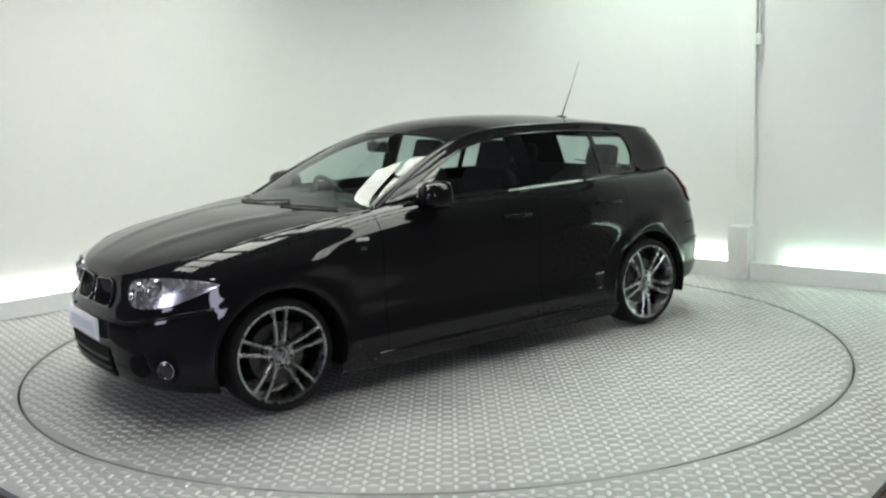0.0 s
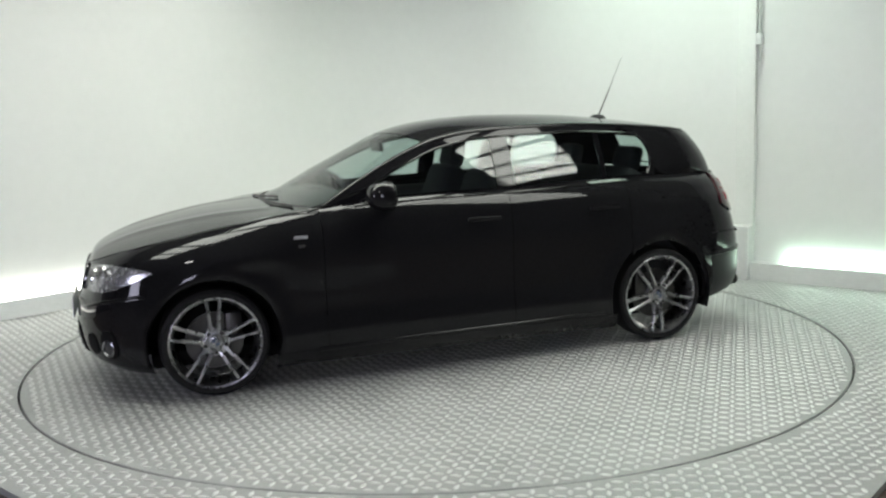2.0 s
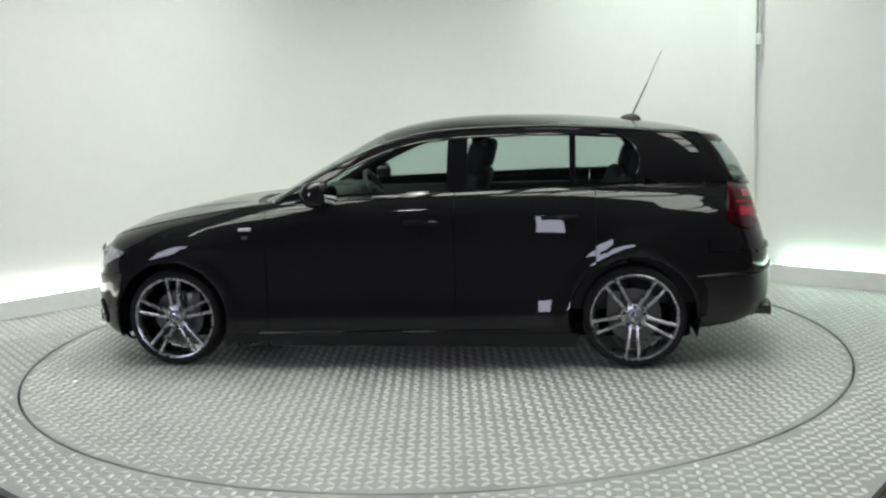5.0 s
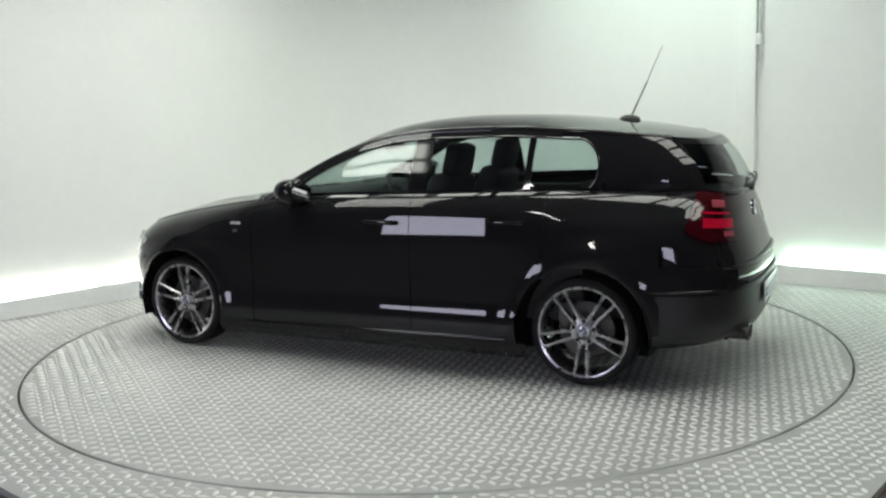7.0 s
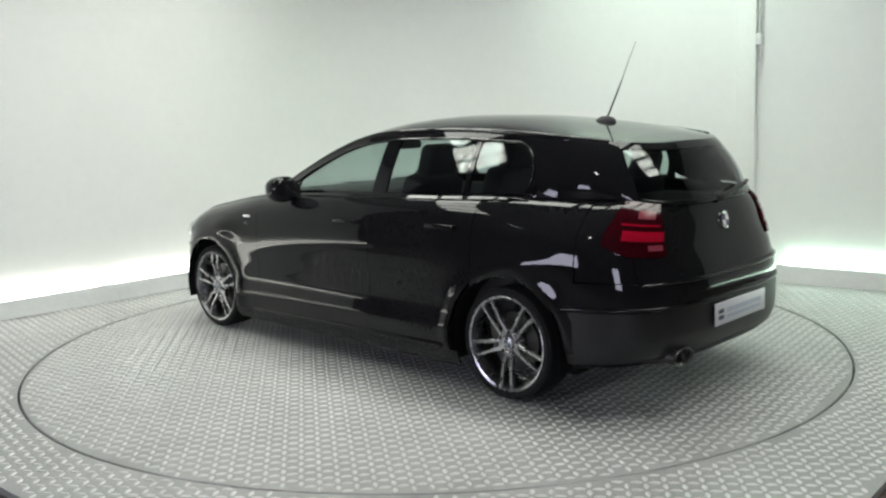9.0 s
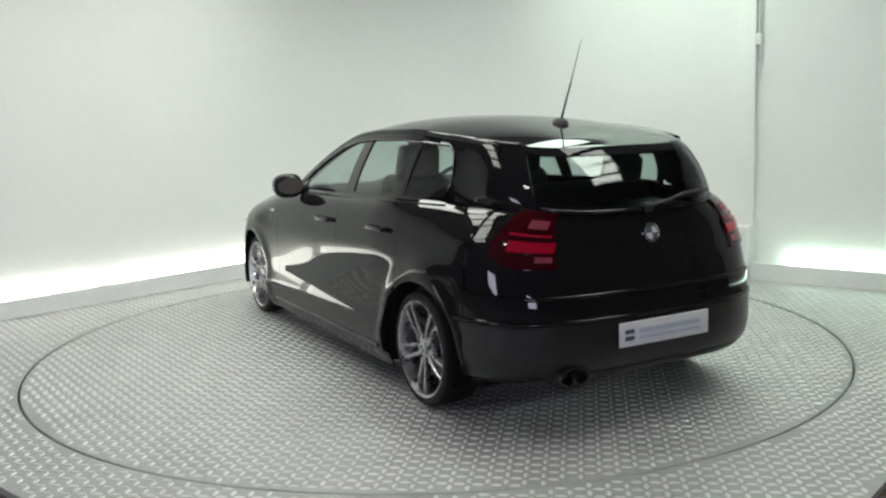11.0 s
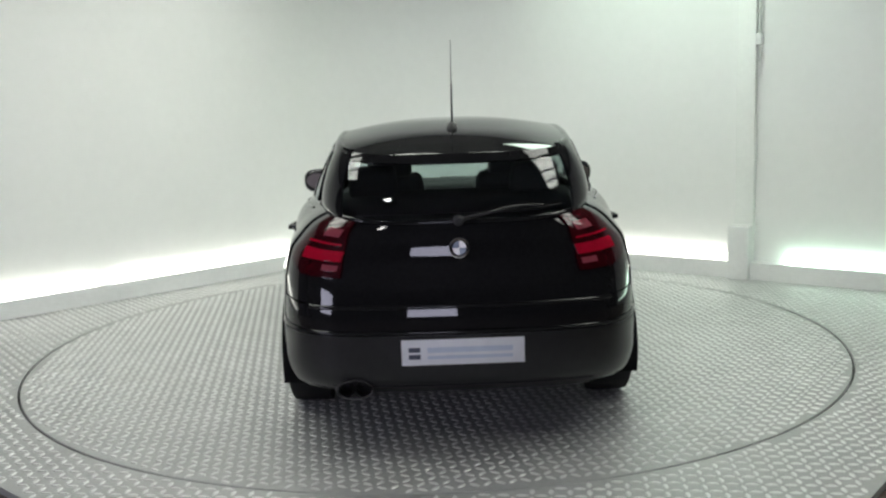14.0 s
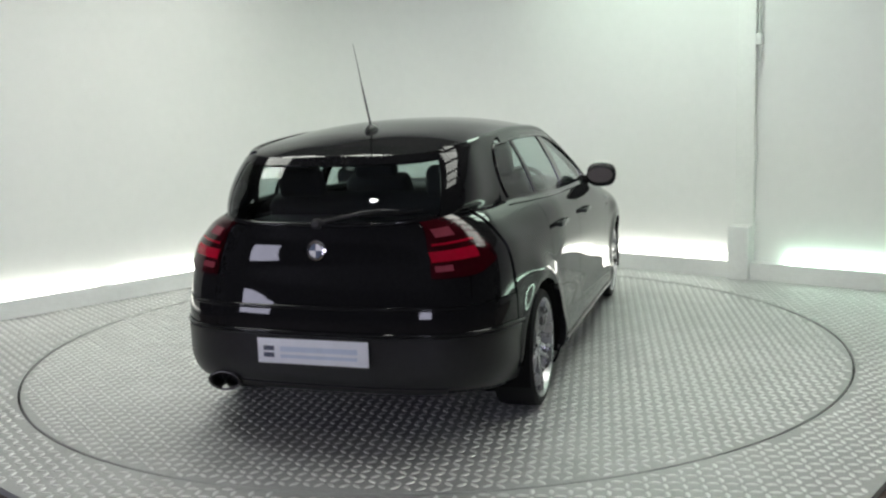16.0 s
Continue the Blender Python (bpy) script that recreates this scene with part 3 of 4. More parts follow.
        for dx in (0.085, -0.085):
            box(bm, Matrix.Translation((x + dx, p.y + 0.008, p.z)), 0.03, 0.03, 0.024, 0.006)
        if sgn < 0:
            bmesh.ops.scale(bm, vec=(1, -1, 1), verts=bm.verts)
        part("door_handle", bm, PAINT, d)

    # side repeater on the wing
    p = wrap(0.86, 5.5)
    bm = bmesh.new()
    box(bm, Matrix.Translation((0.86, (p.y + 0.001) * sgn, p.z)), 0.075, 0.012, 0.018, 0.005)
    part("side_repeater", bm, CLEAR_LENS, fender, "clear side indicator")

    # small mark under the repeater
    p = wrap(0.86, 5.0)
    bm = bmesh.new()
    box(bm, Matrix.Translation((0.86, (p.y + 0.001) * sgn, p.z)), 0.035, 0.006, 0.016, 0.002)
    part("wing_badge", bm, STEEL, fender, "small grey metal badge")

    # mirrors
    mirror = new("door_mirror")
    mirror.parent = car
    bm = bmesh.new()
    bmesh.ops.create_uvsphere(bm, u_segments=24, v_segments=14, radius=1)
    for v in bm.verts:
        v.co.x = 0.125 * math.copysign(abs(v.co.x) ** 0.8, v.co.x) if v.co.x > 0 else 0.035 * v.co.x
        v.co.y = 0.095 * math.copysign(abs(v.co.y) ** 0.75, v.co.y)
        v.co.z = 0.078 * math.copysign(abs(v.co.z) ** 0.8, v.co.z)
    bmesh.ops.translate(bm, vec=(0.38, 0.888 * sgn, 1.0), verts=bm.verts)
    part("mirror_shell", bm, PAINT, mirror)
    bm = bmesh.new()
    bmesh.ops.create_circle(bm, cap_ends=True, segments=28, radius=1, matrix=Matrix.Translation((0.343, 0.888 * sgn, 1.0)) @ pose(0, 0, 0, 0, -90, 0) @ Matrix.Diagonal((0.050, 0.078, 1, 1)))
    # the glass is turned in towards the driver
    for v in bm.verts:
        v.co.x -= 0.009 + 0.06 * (v.co.z - 1.0) - 0.22 * (abs(v.co.y) - 0.888)
    part("mirror_glass", bm, MIRROR, mirror, "silvered mirror glass")
    bm = bmesh.new()
    tube(bm, [(0.44, 0.745 * sgn, 0.965), (0.42, 0.79 * sgn, 0.968), (0.39, 0.85 * sgn, 0.978)], 0.032, 10, 0.024)
    part("mirror_arm", bm, GLOSS_BLACK, mirror)

    # wheel wells
    for hx in (HUB_X, -HUB_X):
        bm = bmesh.new()
        lathe(bm, [(ARCH_R + 0.012, 0.845), (ARCH_R + 0.012, 0.50), (0.02, 0.50)], 40)
        bmesh.ops.delete(bm, geom=[v for v in bm.verts if v.co.z < -0.12], context="VERTS")
        bmesh.ops.translate(bm, vec=(hx, 0, HUB_Z), verts=bm.verts)
        if sgn < 0:
            bmesh.ops.scale(bm, vec=(1, -1, 1), verts=bm.verts)
        part("wheel_arch_liner", bm, LINER, car)

# upper skin
x_base = lambda s: 0.90 - 0.16 * abs(s) ** 2.4
x_head = lambda s: 0.16 - 0.10 * abs(s) ** 2


def skin(xa, xb, s0, s1):
    return lambda a, b: (lambda s: top(mix(xa(s), xb(s), a), s))(mix(s0, s1, b))


def bonnet(a, b):
    s = mix(-1, 1, b)
    x0 = x_base(s) + 0.035
    # stations crowd together towards the nose
    x = mix(x0, 1.942, math.sin(a * math.pi / 2))
    return top(x, s * 0.995)


patch("bonnet", bonnet, 60, 40, PAINT, car, flip=True, rim=0.01)
patch("scuttle", skin(lambda s: x_base(s) + 0.035, lambda s: x_base(s) - 0.01, -0.96, 0.96), 3, 30, BLACK_PLASTIC, car, flip=False, lift=-0.006)
patch("windscreen", skin(x_base, x_head, -0.94, 0.94), 26, 36, GLASS, car, "clear raked windscreen", rim=0, lift=-0.002)
for s0, s1 in ((-1.0, -0.94), (0.94, 1.0)):
    patch("a_pillar", skin(x_base, x_head, s0, s1), 26, 4, PAINT, car)


def roof(a, b):
    s = mix(-1, 1, b)
    x = mix(x_head(s), ROOF_R + 0.002, math.sin(a * math.pi / 2))
    return top(x, s)


patch("roof", roof, 70, 40, PAINT, car)

# tailgate with rear window
S_WIN = 0.56


def rear_panel(s0, s1, v0, v1):
    return lambda a, b: back(mix(s0, s1, a), mix(v0, v1, b))


tailgate = patch("tailgate", lambda a, b: tail(mix(-0.53, 0.53, a), mix(3.57, 7.0, b)), 40, 24, PAINT, car, flip=False, lift=-0.007)
patch("rear_window", rear_panel(-S_WIN, S_WIN, 0.05, 0.86), 36, 18, GLASS, tailgate, "tinted rear window", rim=0, lift=-0.003)
patch("spoiler", rear_panel(-S_WIN, S_WIN, 0.86, 1.0), 36, 5, PAINT, tailgate)
patch("window_ledge", rear_panel(-S_WIN, S_WIN, 0.0, 0.05), 36, 2, GLOSS_BLACK, tailgate)
patch("rear_bumper", lambda a, b: tail(mix(-0.97, 0.97, a), mix(0.0, 3.54, b)), 72, 30, PAINT, car, flip=False, lift=-0.003, arch=(-HUB_X, HUB_Z, ARCH_R))
patch("front_bumper", lambda a, b: nose(mix(-0.90, 0.90, a), mix(0.0, 6.99, b)), 72, 40, PAINT, car, flip=True, lift=-0.004, arch=(HUB_X, HUB_Z, ARCH_R))
def lamp_shape(a, b):
    """The headlamp's outline: full and rounded towards the grille, pointed towards the wing."""
    lo, hi = 4.85 - 0.32 * math.sin(math.pi * a) + 0.25 * a * a, 6.62 - 1.45 * a**1.9
    k = 0.35 + 0.65 * math.sqrt(max(0.0, 1 - max(0.0, 1 - a / 0.16) ** 2))
    m = 5.6
    return nose(mix(0.258, 0.76, a), mix(m + (lo - m) * k, m + (hi - m) * k, b)) if a < 0.16 else nose(mix(0.258, 0.76, a), mix(lo, hi, b))


for sgn in (1, -1):
    patch("rear_corner", mirrored(lambda a, b: tail(mix(0.535, 0.87, a), mix(3.57, 7.0, b)), sgn), 16, 24, PAINT, car, flip=sgn < 0, lift=-0.007)
    # tail lamps, unlit; the bars' brighter red holds a reflection
    lamp = patch("tail_lamp", mirrored(lambda a, b: tail(mix(0.33 + 0.075 * b * b, 0.72 - 0.07 * b, a), mix(4.4 + 0.35 * max(0.0, a - 0.5) ** 2 * 4, 6.95, b)), sgn), 22, 14, DARK_RED, car, "dark red tail lamp with brighter red bars", flip=sgn < 0, rim=0.03, lift=0.006)
    patch("lamp_bar", mirrored(lambda a, b: tail(mix(0.342, 0.60, a), mix(4.95, 5.45, b)), sgn), 14, 3, RED_LENS, lamp, "red lamp bar, brightened for a reflection", flip=sgn < 0, rim=0.004, lift=0.010)
    patch("lamp_bar", mirrored(lambda a, b: tail(mix(0.375, 0.62, a), mix(5.75, 5.85, b)), sgn), 14, 2, RED_LENS, lamp, "thin red lamp bar, brightened for a reflection", flip=sgn < 0, rim=0.004, lift=0.010)
    # the pale tone of this lens stands for a glint
    patch("reversing_light", mirrored(lambda a, b: tail(mix(0.352, 0.44, a), mix(4.6, 4.8, b)), sgn), 8, 3, PINK_LENS, lamp, "reversing light, paled for a glint", flip=sgn < 0, rim=0.004, lift=0.010)
    patch("indicator_light", mirrored(lambda a, b: tail(mix(0.415, 0.53, a), mix(6.15, 6.55, b)), sgn), 10, 4, PINK_LENS, lamp, "pale red indicator lens", flip=sgn < 0, rim=0.004, lift=0.010)
    # headlamps
    head = patch("headlamp", mirrored(lambda a, b: lamp_shape(a, b), sgn), 18, 10, REFLECTOR, car, "clear headlamp with twin round reflectors", flip=sgn > 0, rim=0.03, lift=0.004)
    for s in (0.33, 0.435):
        p = nose(s * sgn, 5.7)
        bm = bmesh.new()
        lathe(bm, [(0.052, 0.0), (0.048, 0.012), (0.042, 0.004), (0.015, -0.01), (0.001, -0.008)], 28, "x")
        bmesh.ops.transform(bm, matrix=Matrix.Translation(p + Vector((0.006, 0, 0))) @ pose(0, 0, 0, 0, 0, 22 * sgn), verts=bm.verts)
        part("reflector_ring", bm, CHROME, head)
    patch("lamp_cover", mirrored(lambda a, b: lamp_shape(a, b), sgn), 18, 10, LENS, head, "clear cover", flip=sgn > 0, rim=0, lift=0.022)
    # fog lamp and lower intake; dark patches on the bumper stand for their inner shade
    patch("side_intake_shade", mirrored(lambda a, b: nose(0.345 + 0.05 * (2 * a - 1) * math.sqrt(max(0.02, 1 - 0.9 * (2 * b - 1) ** 2)), mix(1.65, 2.75, b)), sgn), 8, 8, LINER, car, flip=sgn > 0, lift=0.0025)
    patch("fog_recess_shade", mirrored(lambda a, b: nose(0.495 + 0.065 * (2 * a - 1) * math.sqrt(max(0.02, 1 - 0.9 * (2 * b - 1) ** 2)), mix(1.55, 2.85, b)), sgn), 10, 8, LINER, car, flip=sgn > 0, lift=0.0025)
    p = nose(0.50 * sgn, 2.2)
    fm = Matrix.Translation(p) @ pose(0, 0, 0, 0, 0, 40 * sgn)
    bm = bmesh.new()
    lathe(bm, [(0.046, -0.01), (0.045, 0.012), (0.040, 0.014), (0.036, 0.008)], 24, "x", fm)
    fog = part("fog_lamp", bm, DARK_CHROME, car, "round fog lamp on a dark patch for its recess")
    bm = bmesh.new()
    lathe(bm, [(0.037, 0.006), (0.026, 0.010), (0.001, 0.012)], 24, "x", fm)
    part("fog_lens", bm, DARK_GLASS, fog, "clear round lens")
    # the bumper's upper edge, under the headlamp and round the corner
    bm = bmesh.new()
    tube(bm, [nose(mix(0.14, 0.74, i / 20) * sgn, 4.15) - Vector((0.003, 0, 0)) for i in range(21)], 0.010, 12)
    part("bumper_edge", bm, PAINT, car)
    # kidney grille
    kid = patch("grille", mirrored(lambda a, b: nose(mix(0.006, 0.138, a) * (1 - 0.10 * (1 - b)) + 0.001, mix(4.7, 6.85, b)), sgn), 8, 8, LINER, car, "kidney grille with a chrome surround", flip=sgn > 0, lift=0.006)
    bm = bmesh.new()
    ring = []
    for k in range(40):
        t = 2 * math.pi * k / 40
        a = 0.5 + 0.5 * math.copysign(abs(math.cos(t)) ** 0.36, math.cos(t))
        b = 0.5 + 0.5 * math.copysign(abs(math.sin(t)) ** 0.36, math.sin(t))
        ring.append(nose((mix(0.005, 0.140, a) * (1 - 0.10 * (1 - b)) + 0.001) * sgn, mix(4.7, 6.9, b)) + Vector((0.006, 0, 0)))
    tube(bm, ring + ring[:1], 0.0036, 6)
    part("grille_surround", bm, DARK_CHROME, kid, "dull chrome surround")
    for k in range(7):
        bm = bmesh.new()
        s = mix(0.016, 0.122, k / 6)
        tube(bm, [nose(s * sgn, v) + Vector((0.010, 0, 0)) for v in (4.9, 5.4, 6.0, 6.7)], 0.003, 5)
        part("grille_slat", bm, GLOSS_BLACK, kid)

# uncut opening below the plate, its shade laid on as a dark patch
patch("lower_intake_shade", lambda a, b: nose(mix(-0.16, 0.16, a), mix(1.0, 2.75, b)), 16, 6, LINER, car, flip=True, lift=0.004)
for k in range(3):
    bm = bmesh.new()
    tube(bm, [nose(mix(-0.155, 0.155, i / 8), 1.3 + 0.5 * k) + Vector((0.008, 0, 0)) for i in range(9)], 0.006, 6)
    part("intake_slat", bm, BLACK_PLASTIC, car)
bm = bmesh.new()
box(bm, pose(2.036, 0, 0.432, 0, 0, 0), 0.008, 0.52, 0.111, 0.003)
front_plate = part("front_plate", bm, WHITE_PLATE, car, "white front plate with plain bars")

patch("rear_valance", lambda a, b: tail(mix(-0.955, 0.955, a), mix(0.5, 2.72, b)), 64, 10, FLOOR_REFLECTION, car, "satin lower bumper, greyed for the floor's reflection", lift=0.004, arch=(-HUB_X, HUB_Z, ARCH_R))
patch("rear_diffuser", lambda a, b: tail(mix(-0.40, 0.40, a), mix(0.05, 0.75, b)), 24, 5, BLACK_PLASTIC, car, "matt black lower bumper insert", lift=0.008)
# rounded edges: the bumper's step, the bumper's top and the ledge below the rear window
for nm, f, rad in (("bumper_step", lambda s: tail(s * 0.93, 2.80) + Vector((-0.002, 0, 0)), 0.010), ("bumper_top", lambda s: tail(s * 0.50, 3.50) + Vector((0.002, 0, 0)), 0.010), ("tailgate_ledge", lambda s: back(s * 0.53, 0.015) + Vector((-0.001, 0, 0)), 0.011)):
    bm = bmesh.new()
    tube(bm, [f(mix(-1, 1, i / 44)) for i in range(45)], rad, 12)
    part(nm, bm, PAINT, car)

bm = bmesh.new()
box(bm, pose(2.0405, 0, 0.432), 0.002, 0.40, 0.05)
part("plate_bar", bm, PLATE_BAR, front_plate)

# rear plate, badge, wiper, exhaust
bm = bmesh.new()
box(bm, pose(-2.151, 0, 0.434), 0.008, 0.52, 0.111, 0.003)
rear_plate = part("rear_plate", bm, WHITE_PLATE, car, "white rear plate with plain bars")
for y, z, sy, sz, mt in ((-0.03, 0.444, 0.36, 0.022, PLATE_BAR), (-0.03, 0.412, 0.36, 0.014, PLATE_BAR), (0.205, 0.446, 0.05, 0.02, PLATE_MARK), (0.205, 0.416, 0.05, 0.02, PLATE_MARK)):
    bm = bmesh.new()
    box(bm, pose(-2.1555, y, z), 0.002, sy, sz)
    part("plate_bar", bm, mt, rear_plate)
bm = bmesh.new()
lathe(bm, [(0.044, 0.004), (0.044, -0.006), (0.039, -0.008), (0.033, -0.006), (0.001, -0.007)], 32, "x", Matrix.Translation((-2.056, 0, 0.862)) @ pose(0, 0, 0, 0, 8, 0))
badge = part("badge", bm, CHROME, car, "round chrome badge")
for k in range(4):
    bm = bmesh.new()
    c = bm.verts.new((0, 0, 0))
    arc = [bm.verts.new((0, 0.030 * math.cos(t), 0.030 * math.sin(t))) for t in [math.pi / 2 * (k + i / 6) for i in range(7)]]
    for a, b in zip(arc, arc[1:]):
        bm.faces.new((c, a, b))
    bmesh.ops.transform(bm, matrix=Matrix.Translation((-2.0655, 0, 0.862)) @ pose(0, 0, 0, 0, 8, 0), verts=bm.verts)
    part("badge_quarter", bm, BADGE_WHITE if k % 2 else BADGE_BLUE, badge)
wiper = new("rear_wiper")
wiper.parent = car
bm = bmesh.new()
tube(bm, [back(0.0, 0.04) + Vector((-0.012, 0, 0.0)), back(-0.05, 0.12) + Vector((-0.025, 0, 0.0)), back(-0.12, 0.18) + Vector((-0.03, 0, 0.0)), back(-0.20, 0.20) + Vector((-0.03, 0, 0.0)), back(-0.30, 0.18) + Vector((-0.025, 0, 0))], 0.009, 8, 0.005)
part("wiper_arm", bm, BLACK_PLASTIC, wiper)
bm = bmesh.new()
tube(bm, [back(s, 0.13 + 0.4 * (s + 0.1) * -0.1) + Vector((-0.010, 0, 0.0)) for s in (-0.10, -0.2, -0.3, -0.44)], 0.006, 6)
part("wiper_blade", bm, RUBBER, wiper)
bm = bmesh.new()
lathe(bm, [(0.022, 0.02), (0.024, -0.02), (0.014, -0.028), (0.001, -0.028)], 20, "x", Matrix.Translation(back(0.0, 0.035)))
part("wiper_pivot", bm, BLACK_PLASTIC, wiper)
for y in (0.43, 0.505):
    bm = bmesh.new()
    lathe(bm, [(0.034, 0.16), (0.036, 0.0), (0.033, -0.004), (0.030, 0.0), (0.029, 0.10), (0.001, 0.10)], 24, "x", Matrix.Translation((-2.10, y, 0.268)))
    part("exhaust_pipe", bm, STEEL, car, "dull grey steel exhaust tailpipe")

bm = bmesh.new()
tube(bm, [(-2.105, 0.4675 + 0.078 * math.cos(t), 0.268 + 0.040 * math.sin(t)) for t in [2 * math.pi * k / 32 for k in range(33)]], 0.006, 8)
part("exhaust_shroud", bm, STEEL, car, "dull oval ring round the twin tailpipes")

# front wipers
for y0, y1 in ((0.10, 0.62), (-0.45, 0.05)):
    bm = bmesh.new()
    tube(bm, [top(0.93, y0 / 0.75) + Vector((0, 0, 0.006)), top(0.90, mix(y0, y1, 0.5) / 0.75) + Vector((0, 0, 0.010)), top(0.85, y1 / 0.75) + Vector((0, 0, 0.008))], 0.006, 6)
    part("front_wiper", bm, BLACK_PLASTIC, car)

# aerial
aerial = new("aerial")
aerial.parent = car
bm = bmesh.new()
bmesh.ops.create_uvsphere(bm, u_segments=20, v_segments=10, radius=1, matrix=Matrix.Translation((-1.36, 0, 1.353)) @ Matrix.Diagonal((0.065, 0.028, 0.034, 1)))
part("aerial_foot", bm, BLACK_PLASTIC, aerial)
bm = bmesh.new()
tube(bm, [(-1.37, 0, 1.375), (-1.415, 0, 1.47), (-1.46, 0, 1.565)], 0.0055, 8, 0.004)
tube(bm, [(-1.46, 0, 1.565), (-1.505, 0, 1.67), (-1.55, 0, 1.765)], 0.0024, 8, 0.0012)
part("aerial_rod", bm, BLACK_PLASTIC, aerial)

# ---- wheels ----


def wheel(hx, sgn, phase):
    w = new("wheel")
    w.parent = car
    bm = bmesh.new()
    lathe(bm, [(0.226, -0.10), (0.255, -0.105), (0.281, -0.095), (0.2855, -0.06), (0.2858, 0.0), (0.2855, 0.058), (0.280, 0.088), (0.264, 0.099), (0.242, 0.097), (0.228, 0.088)], 64)
    tyre = part("tyre", bm, RUBBER, w, "low-profile black tyre")
    bm = bmesh.new()
    lathe(bm, [(0.228, -0.10), (0.215, -0.06), (0.205, 0.0), (0.218, 0.06), (0.226, 0.082), (0.230, 0.094), (0.240, 0.098), (0.2445, 0.094), (0.2445, 0.080)], 64)
    part("rim", bm, ALLOY, w, "grey alloy rim with a bright lip")
    for k in range(5):
        for off in (-1, 1):
            a = 2 * math.pi * k / 5 + phase
            bm = bmesh.new()
            n = 8
            prev = None
            for i in range(n + 1):
                t = i / n
                r = mix(0.052, 0.232, t)
                lat = off * mix(0.019, 0.036, t**1.2)
                wd = mix(0.0098, 0.0074, t) + 0.006 * max(0, t - 0.82) * 5 * 0.6
                y = 0.072 + 0.016 * t + 0.006 * math.sin(math.pi * t)
                ring = []
                for dl, dy in ((-wd, -0.026), (-wd, -0.004), (-wd * 0.6, 0), (wd * 0.6, 0), (wd, -0.004), (wd, -0.026)):
                    l = lat + dl
                    ring.append(bm.verts.new((r * math.cos(a) - l * math.sin(a), y + dy, r * math.sin(a) + l * math.cos(a))))
                if prev:
                    for q in range(6):
                        bm.faces.new((prev[q], prev[(q + 1) % 6], ring[(q + 1) % 6], ring[q]))
                prev = ring
            part("spoke", bm, ALLOY, w)
    bm = bmesh.new()
    lathe(bm, [(0.075, 0.03), (0.075, 0.060), (0.070, 0.070), (0.045, 0.074), (0.036, 0.066), (0.001, 0.066)], 40)
    part("hub", bm, ALLOY, w)
    for k in range(5):
        a = 2 * math.pi * (k + 0.5) / 5 + phase
        bm = bmesh.new()
        lathe(bm, [(0.010, 0.06), (0.010, 0.074), (0.001, 0.076)], 10, "y", Matrix.Translation((0.056 * math.cos(a), 0.0, 0.056 * math.sin(a))))
        part("wheel_bolt", bm, GAP, w)
    bm = bmesh.new()
    lathe(bm, [(0.033, 0.064), (0.033, 0.078), (0.030, 0.080), (0.001, 0.081)], 28)
    part("centre_cap", bm, ALLOY, w, "round centre cap with a quartered mark")
    for k in (0, 2):
        bm = bmesh.new()
        c = bm.verts.new((0, 0.0818, 0))
        arc = [bm.verts.new((0.022 * math.cos(t), 0.0818, 0.022 * math.sin(t))) for t in [math.pi / 2 * (k + i / 5) for i in range(6)]]
        for p, q in zip(arc, arc[1:]):
            bm.faces.new((c, p, q))
        part("cap_quarter", bm, BADGE_BLUE, w)
    bm = bmesh.new()
    lathe(bm, [(0.001, 0.02), (0.15, 0.02), (0.15, 0.0), (0.001, 0.0)], 40)
    part("brake_disc", bm, STEEL, w)
    bm = bmesh.new()
    box(bm, pose(0.10 * (1 if hx < 0 else -1), 0.015, 0.07, 0, 0, 0), 0.09, 0.06, 0.15, 0.015)
    part("brake_caliper", bm, STEEL, w)
    w.matrix_basis = pose(hx, (HUB_Y - 0.081) * sgn, HUB_Z, 0, 0, 0 if sgn > 0 else 180)
    return w


wheel(HUB_X, 1, math.pi / 2), wheel(-HUB_X, 1, -math.pi / 2 + 0.05), wheel(HUB_X, -1, 0.4), wheel(-HUB_X, -1, 1.0)

# ---- cabin ----
bm = bmesh.new()
box(bm, pose(0, 0, 0.18), 3.3, 1.36, 0.08, 0.02)
box(bm, pose(0, 0, 0.25), 1.9, 1.60, 0.24, 0.02)
part("underbody", bm, LINER, car)
bm = bmesh.new()
box(bm, pose(1.25, 0, 0.45), 1.0, 0.96, 0.5, 0.05)
box(bm, pose(0.80, 0, 0.62), 0.05, 1.46, 0.60, 0.02)
part("engine_bulkhead", bm, LINER, car)
bm = bmesh.new()
box(bm, pose(0.57, 0, 0.865), 0.34, 1.36, 0.21, 0.06, 3)
box(bm, pose(0.50, -0.36, 0.93, 0, -12, 0), 0.20, 0.34, 0.09, 0.03, 3)
part("dashboard", bm, TRIM, car)
steer = new("steering_wheel")
steer.parent = car
SM = Matrix.Translation((0.33, -0.36, 0.88)) @ pose(0, 0, 0, 0, -65, 0)
bm = bmesh.new()
tube(bm, [SM @ Vector((0.185 * math.cos(2 * math.pi * k / 32), 0.185 * math.sin(2 * math.pi * k / 32), 0)) for k in range(33)], 0.016, 8)
part("steering_rim", bm, TRIM, steer)
bm = bmesh.new()
box(bm, SM @ pose(0, 0, 0.0), 0.13, 0.15, 0.05, 0.02)
box(bm, SM @ pose(0, 0, 0), 0.05, 0.36, 0.02, 0.006)
box(bm, SM @ pose(-0.09, 0, 0), 0.18, 0.04, 0.02, 0.006)
part("steering_boss", bm, TRIM, steer)


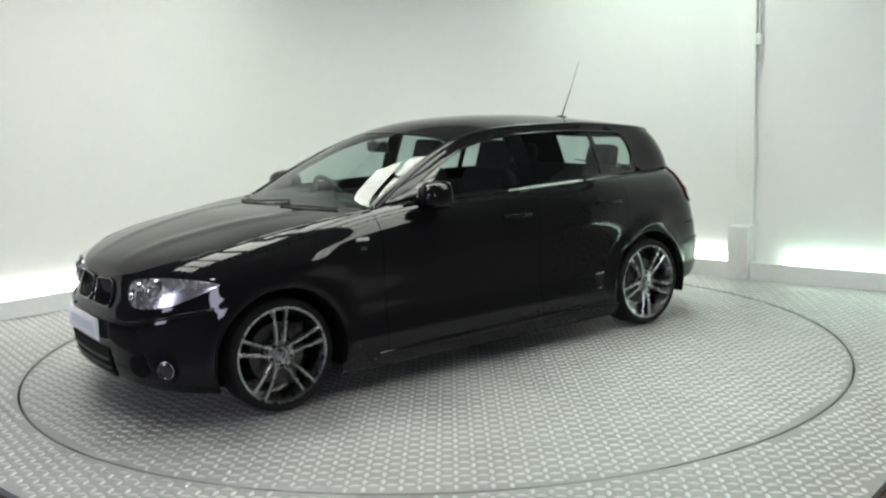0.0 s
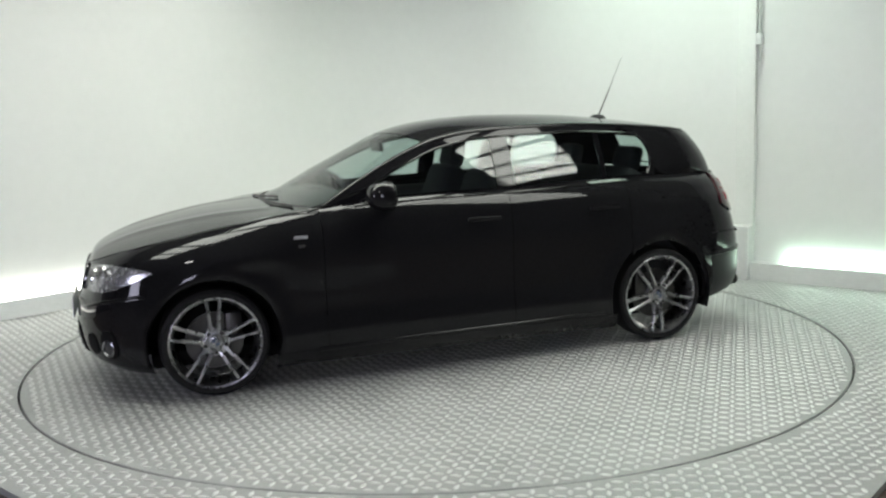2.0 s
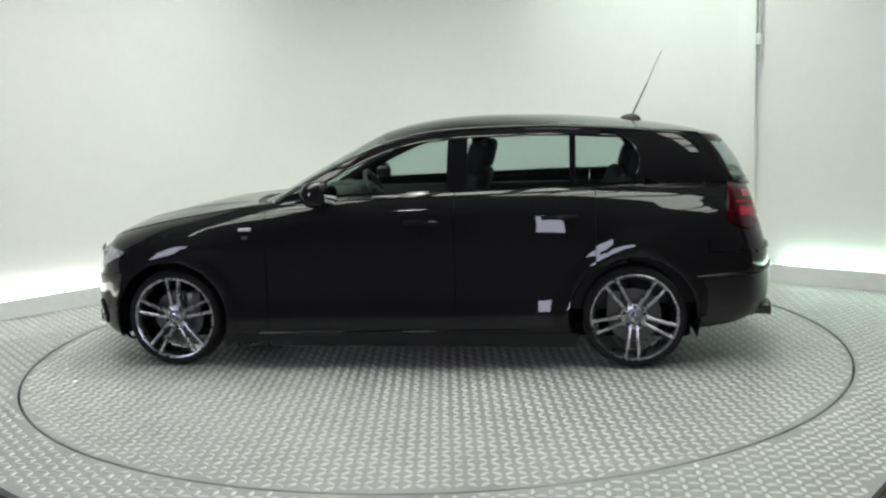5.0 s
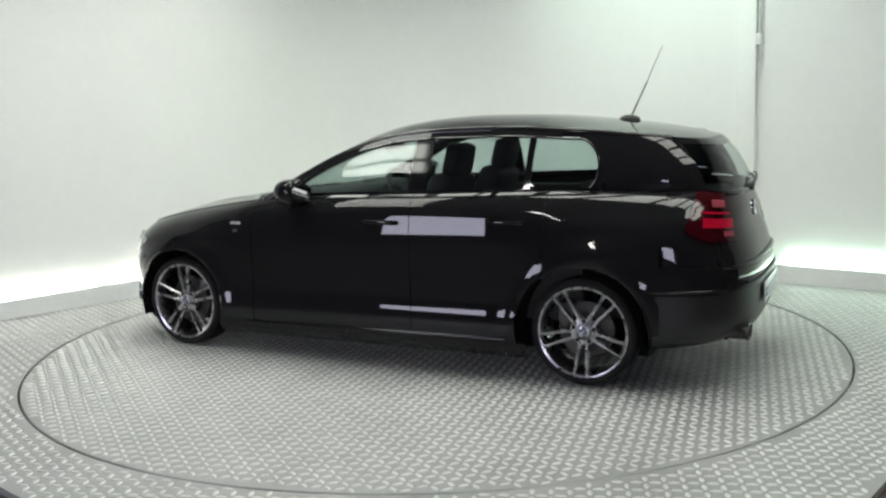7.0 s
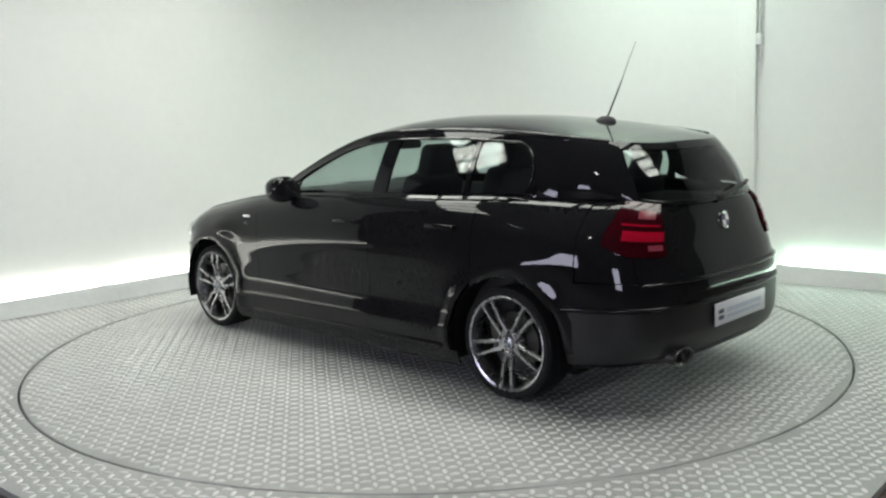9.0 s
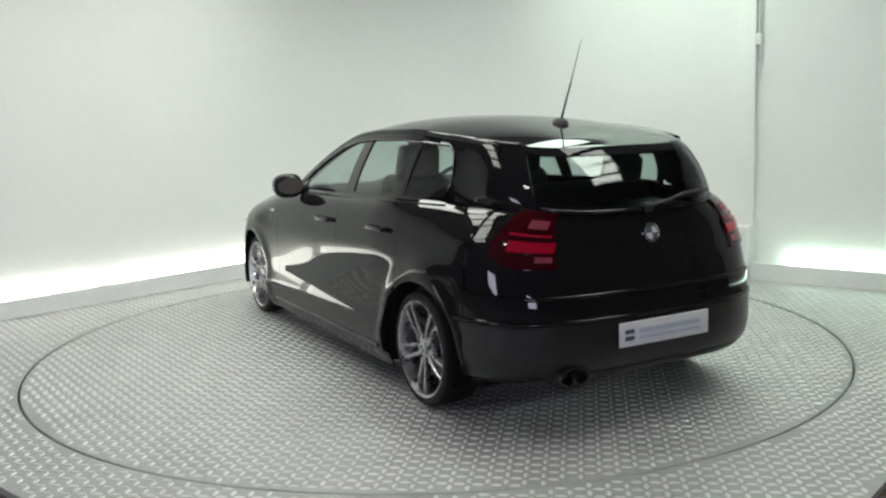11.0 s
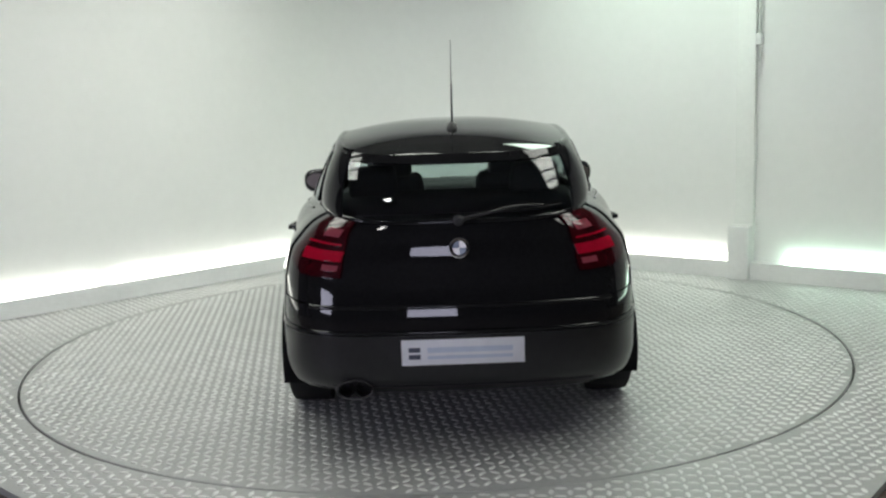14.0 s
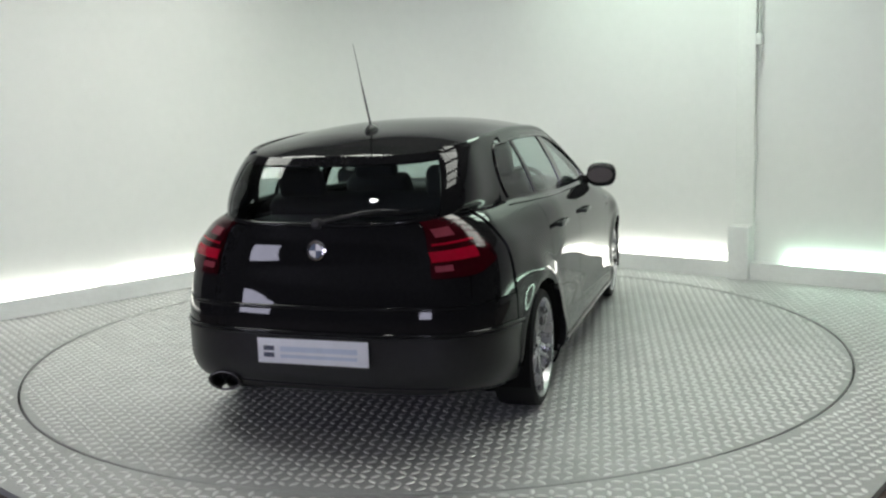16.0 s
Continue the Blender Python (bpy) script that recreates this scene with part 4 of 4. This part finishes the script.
def cushion(name, m, sx, sy, sz, parent, taper=0.0):
    bm = bmesh.new()
    box(bm, Matrix(), sx, sy, sz, min(sx, sy, sz) * 0.35, 4)
    for v in bm.verts:
        v.co.y *= 1 - taper * (v.co.z / sz + 0.5)
    bmesh.ops.transform(bm, matrix=m, verts=bm.verts)
    return part(name, bm, CLOTH, parent)


for y in (0.36, -0.36):
    seat = new("front_seat")
    seat.parent = car
    cushion("seat_base", pose(0.02, y, 0.46, 0, -8, 0), 0.54, 0.50, 0.17, seat)
    cushion("seat_back", pose(-0.30, y, 0.78, 0, -20, 0), 0.15, 0.50, 0.62, seat, 0.22)
    cushion("headrest", pose(-0.435, y, 1.155, 0, -14, 0), 0.10, 0.27, 0.19, seat, 0.1)
    bm = bmesh.new()
    for dy in (-0.06, 0.06):
        tube(bm, [(-0.40, y + dy, 1.02), (-0.43, y + dy, 1.12)], 0.006)
    part("headrest_post", bm, CHROME, seat)
rear_seat = new("rear_seat")
rear_seat.parent = car
cushion("seat_base", pose(-0.86, 0, 0.50, 0, -8, 0), 0.50, 1.26, 0.18, rear_seat)
cushion("seat_back", pose(-1.22, 0, 0.78, 0, -24, 0), 0.16, 1.26, 0.56, rear_seat, 0.06)
for y in (0.40, -0.40):
    cushion("headrest", pose(-1.36, y, 1.105, 0, -16, 0), 0.09, 0.25, 0.15, rear_seat, 0.1)
bm = bmesh.new()
box(bm, pose(-1.62, 0, 0.93), 0.44, 1.12, 0.02, 0.006)
part("parcel_shelf", bm, TRIM, car)
for sgn in (1, -1):
    bm = bmesh.new()
    box(bm, pose(-0.3, 0.70 * sgn, 0.62, 0, 0, 0), 2.0, 0.04, 0.62, 0.015)
    part("door_lining", bm, TRIM, car)
    bm = bmesh.new()
    box(bm, pose(-1.62, 0.58 * sgn, 0.62, 0, 0, 0), 0.6, 0.06, 0.60, 0.015)
    part("boot_lining", bm, TRIM, car)
patch("headlining", lambda a, b: top(mix(0.08, -1.72, a), mix(-0.93, 0.93, b)) - Vector((0, 0, 0.022)), 24, 16, TRIM, car, rim=0)
mirror_in = new("cabin_mirror")
mirror_in.parent = car
bm = bmesh.new()
box(bm, pose(0.20, 0, 1.235, 0, 8, 0), 0.03, 0.22, 0.065, 0.012)
part("cabin_mirror_shell", bm, TRIM, mirror_in)
bm = bmesh.new()
tube(bm, [(0.20, 0, 1.25), (0.24, 0, 1.275)], 0.012)
part("cabin_mirror_stalk", bm, TRIM, mirror_in)


# ---- motion ----
TURN = ((0, 215.75), (1, 206.97), (2, 198.28), (3, 189.42), (4.2, 178.65), (6.3, 159.14), (7, 152.88), (8, 143.88), (9.2, 132.94), (11.3, 114.65), (12, 108.13), (13, 99.02), (14, 89.9), (15, 80.67), (16, 71.58))


def motions():
    """The turntable carries the car round, about nine degrees a second."""
    walk(turntable, [(t, pose(0, 0, 0, 0, 0, a)) for t, a in TURN])
    walk(car, [(t, pose(0, 0, 0, 0, 0, a) @ pose(0.117, -0.1129, 0.0045)) for t, a in TURN])


motions()
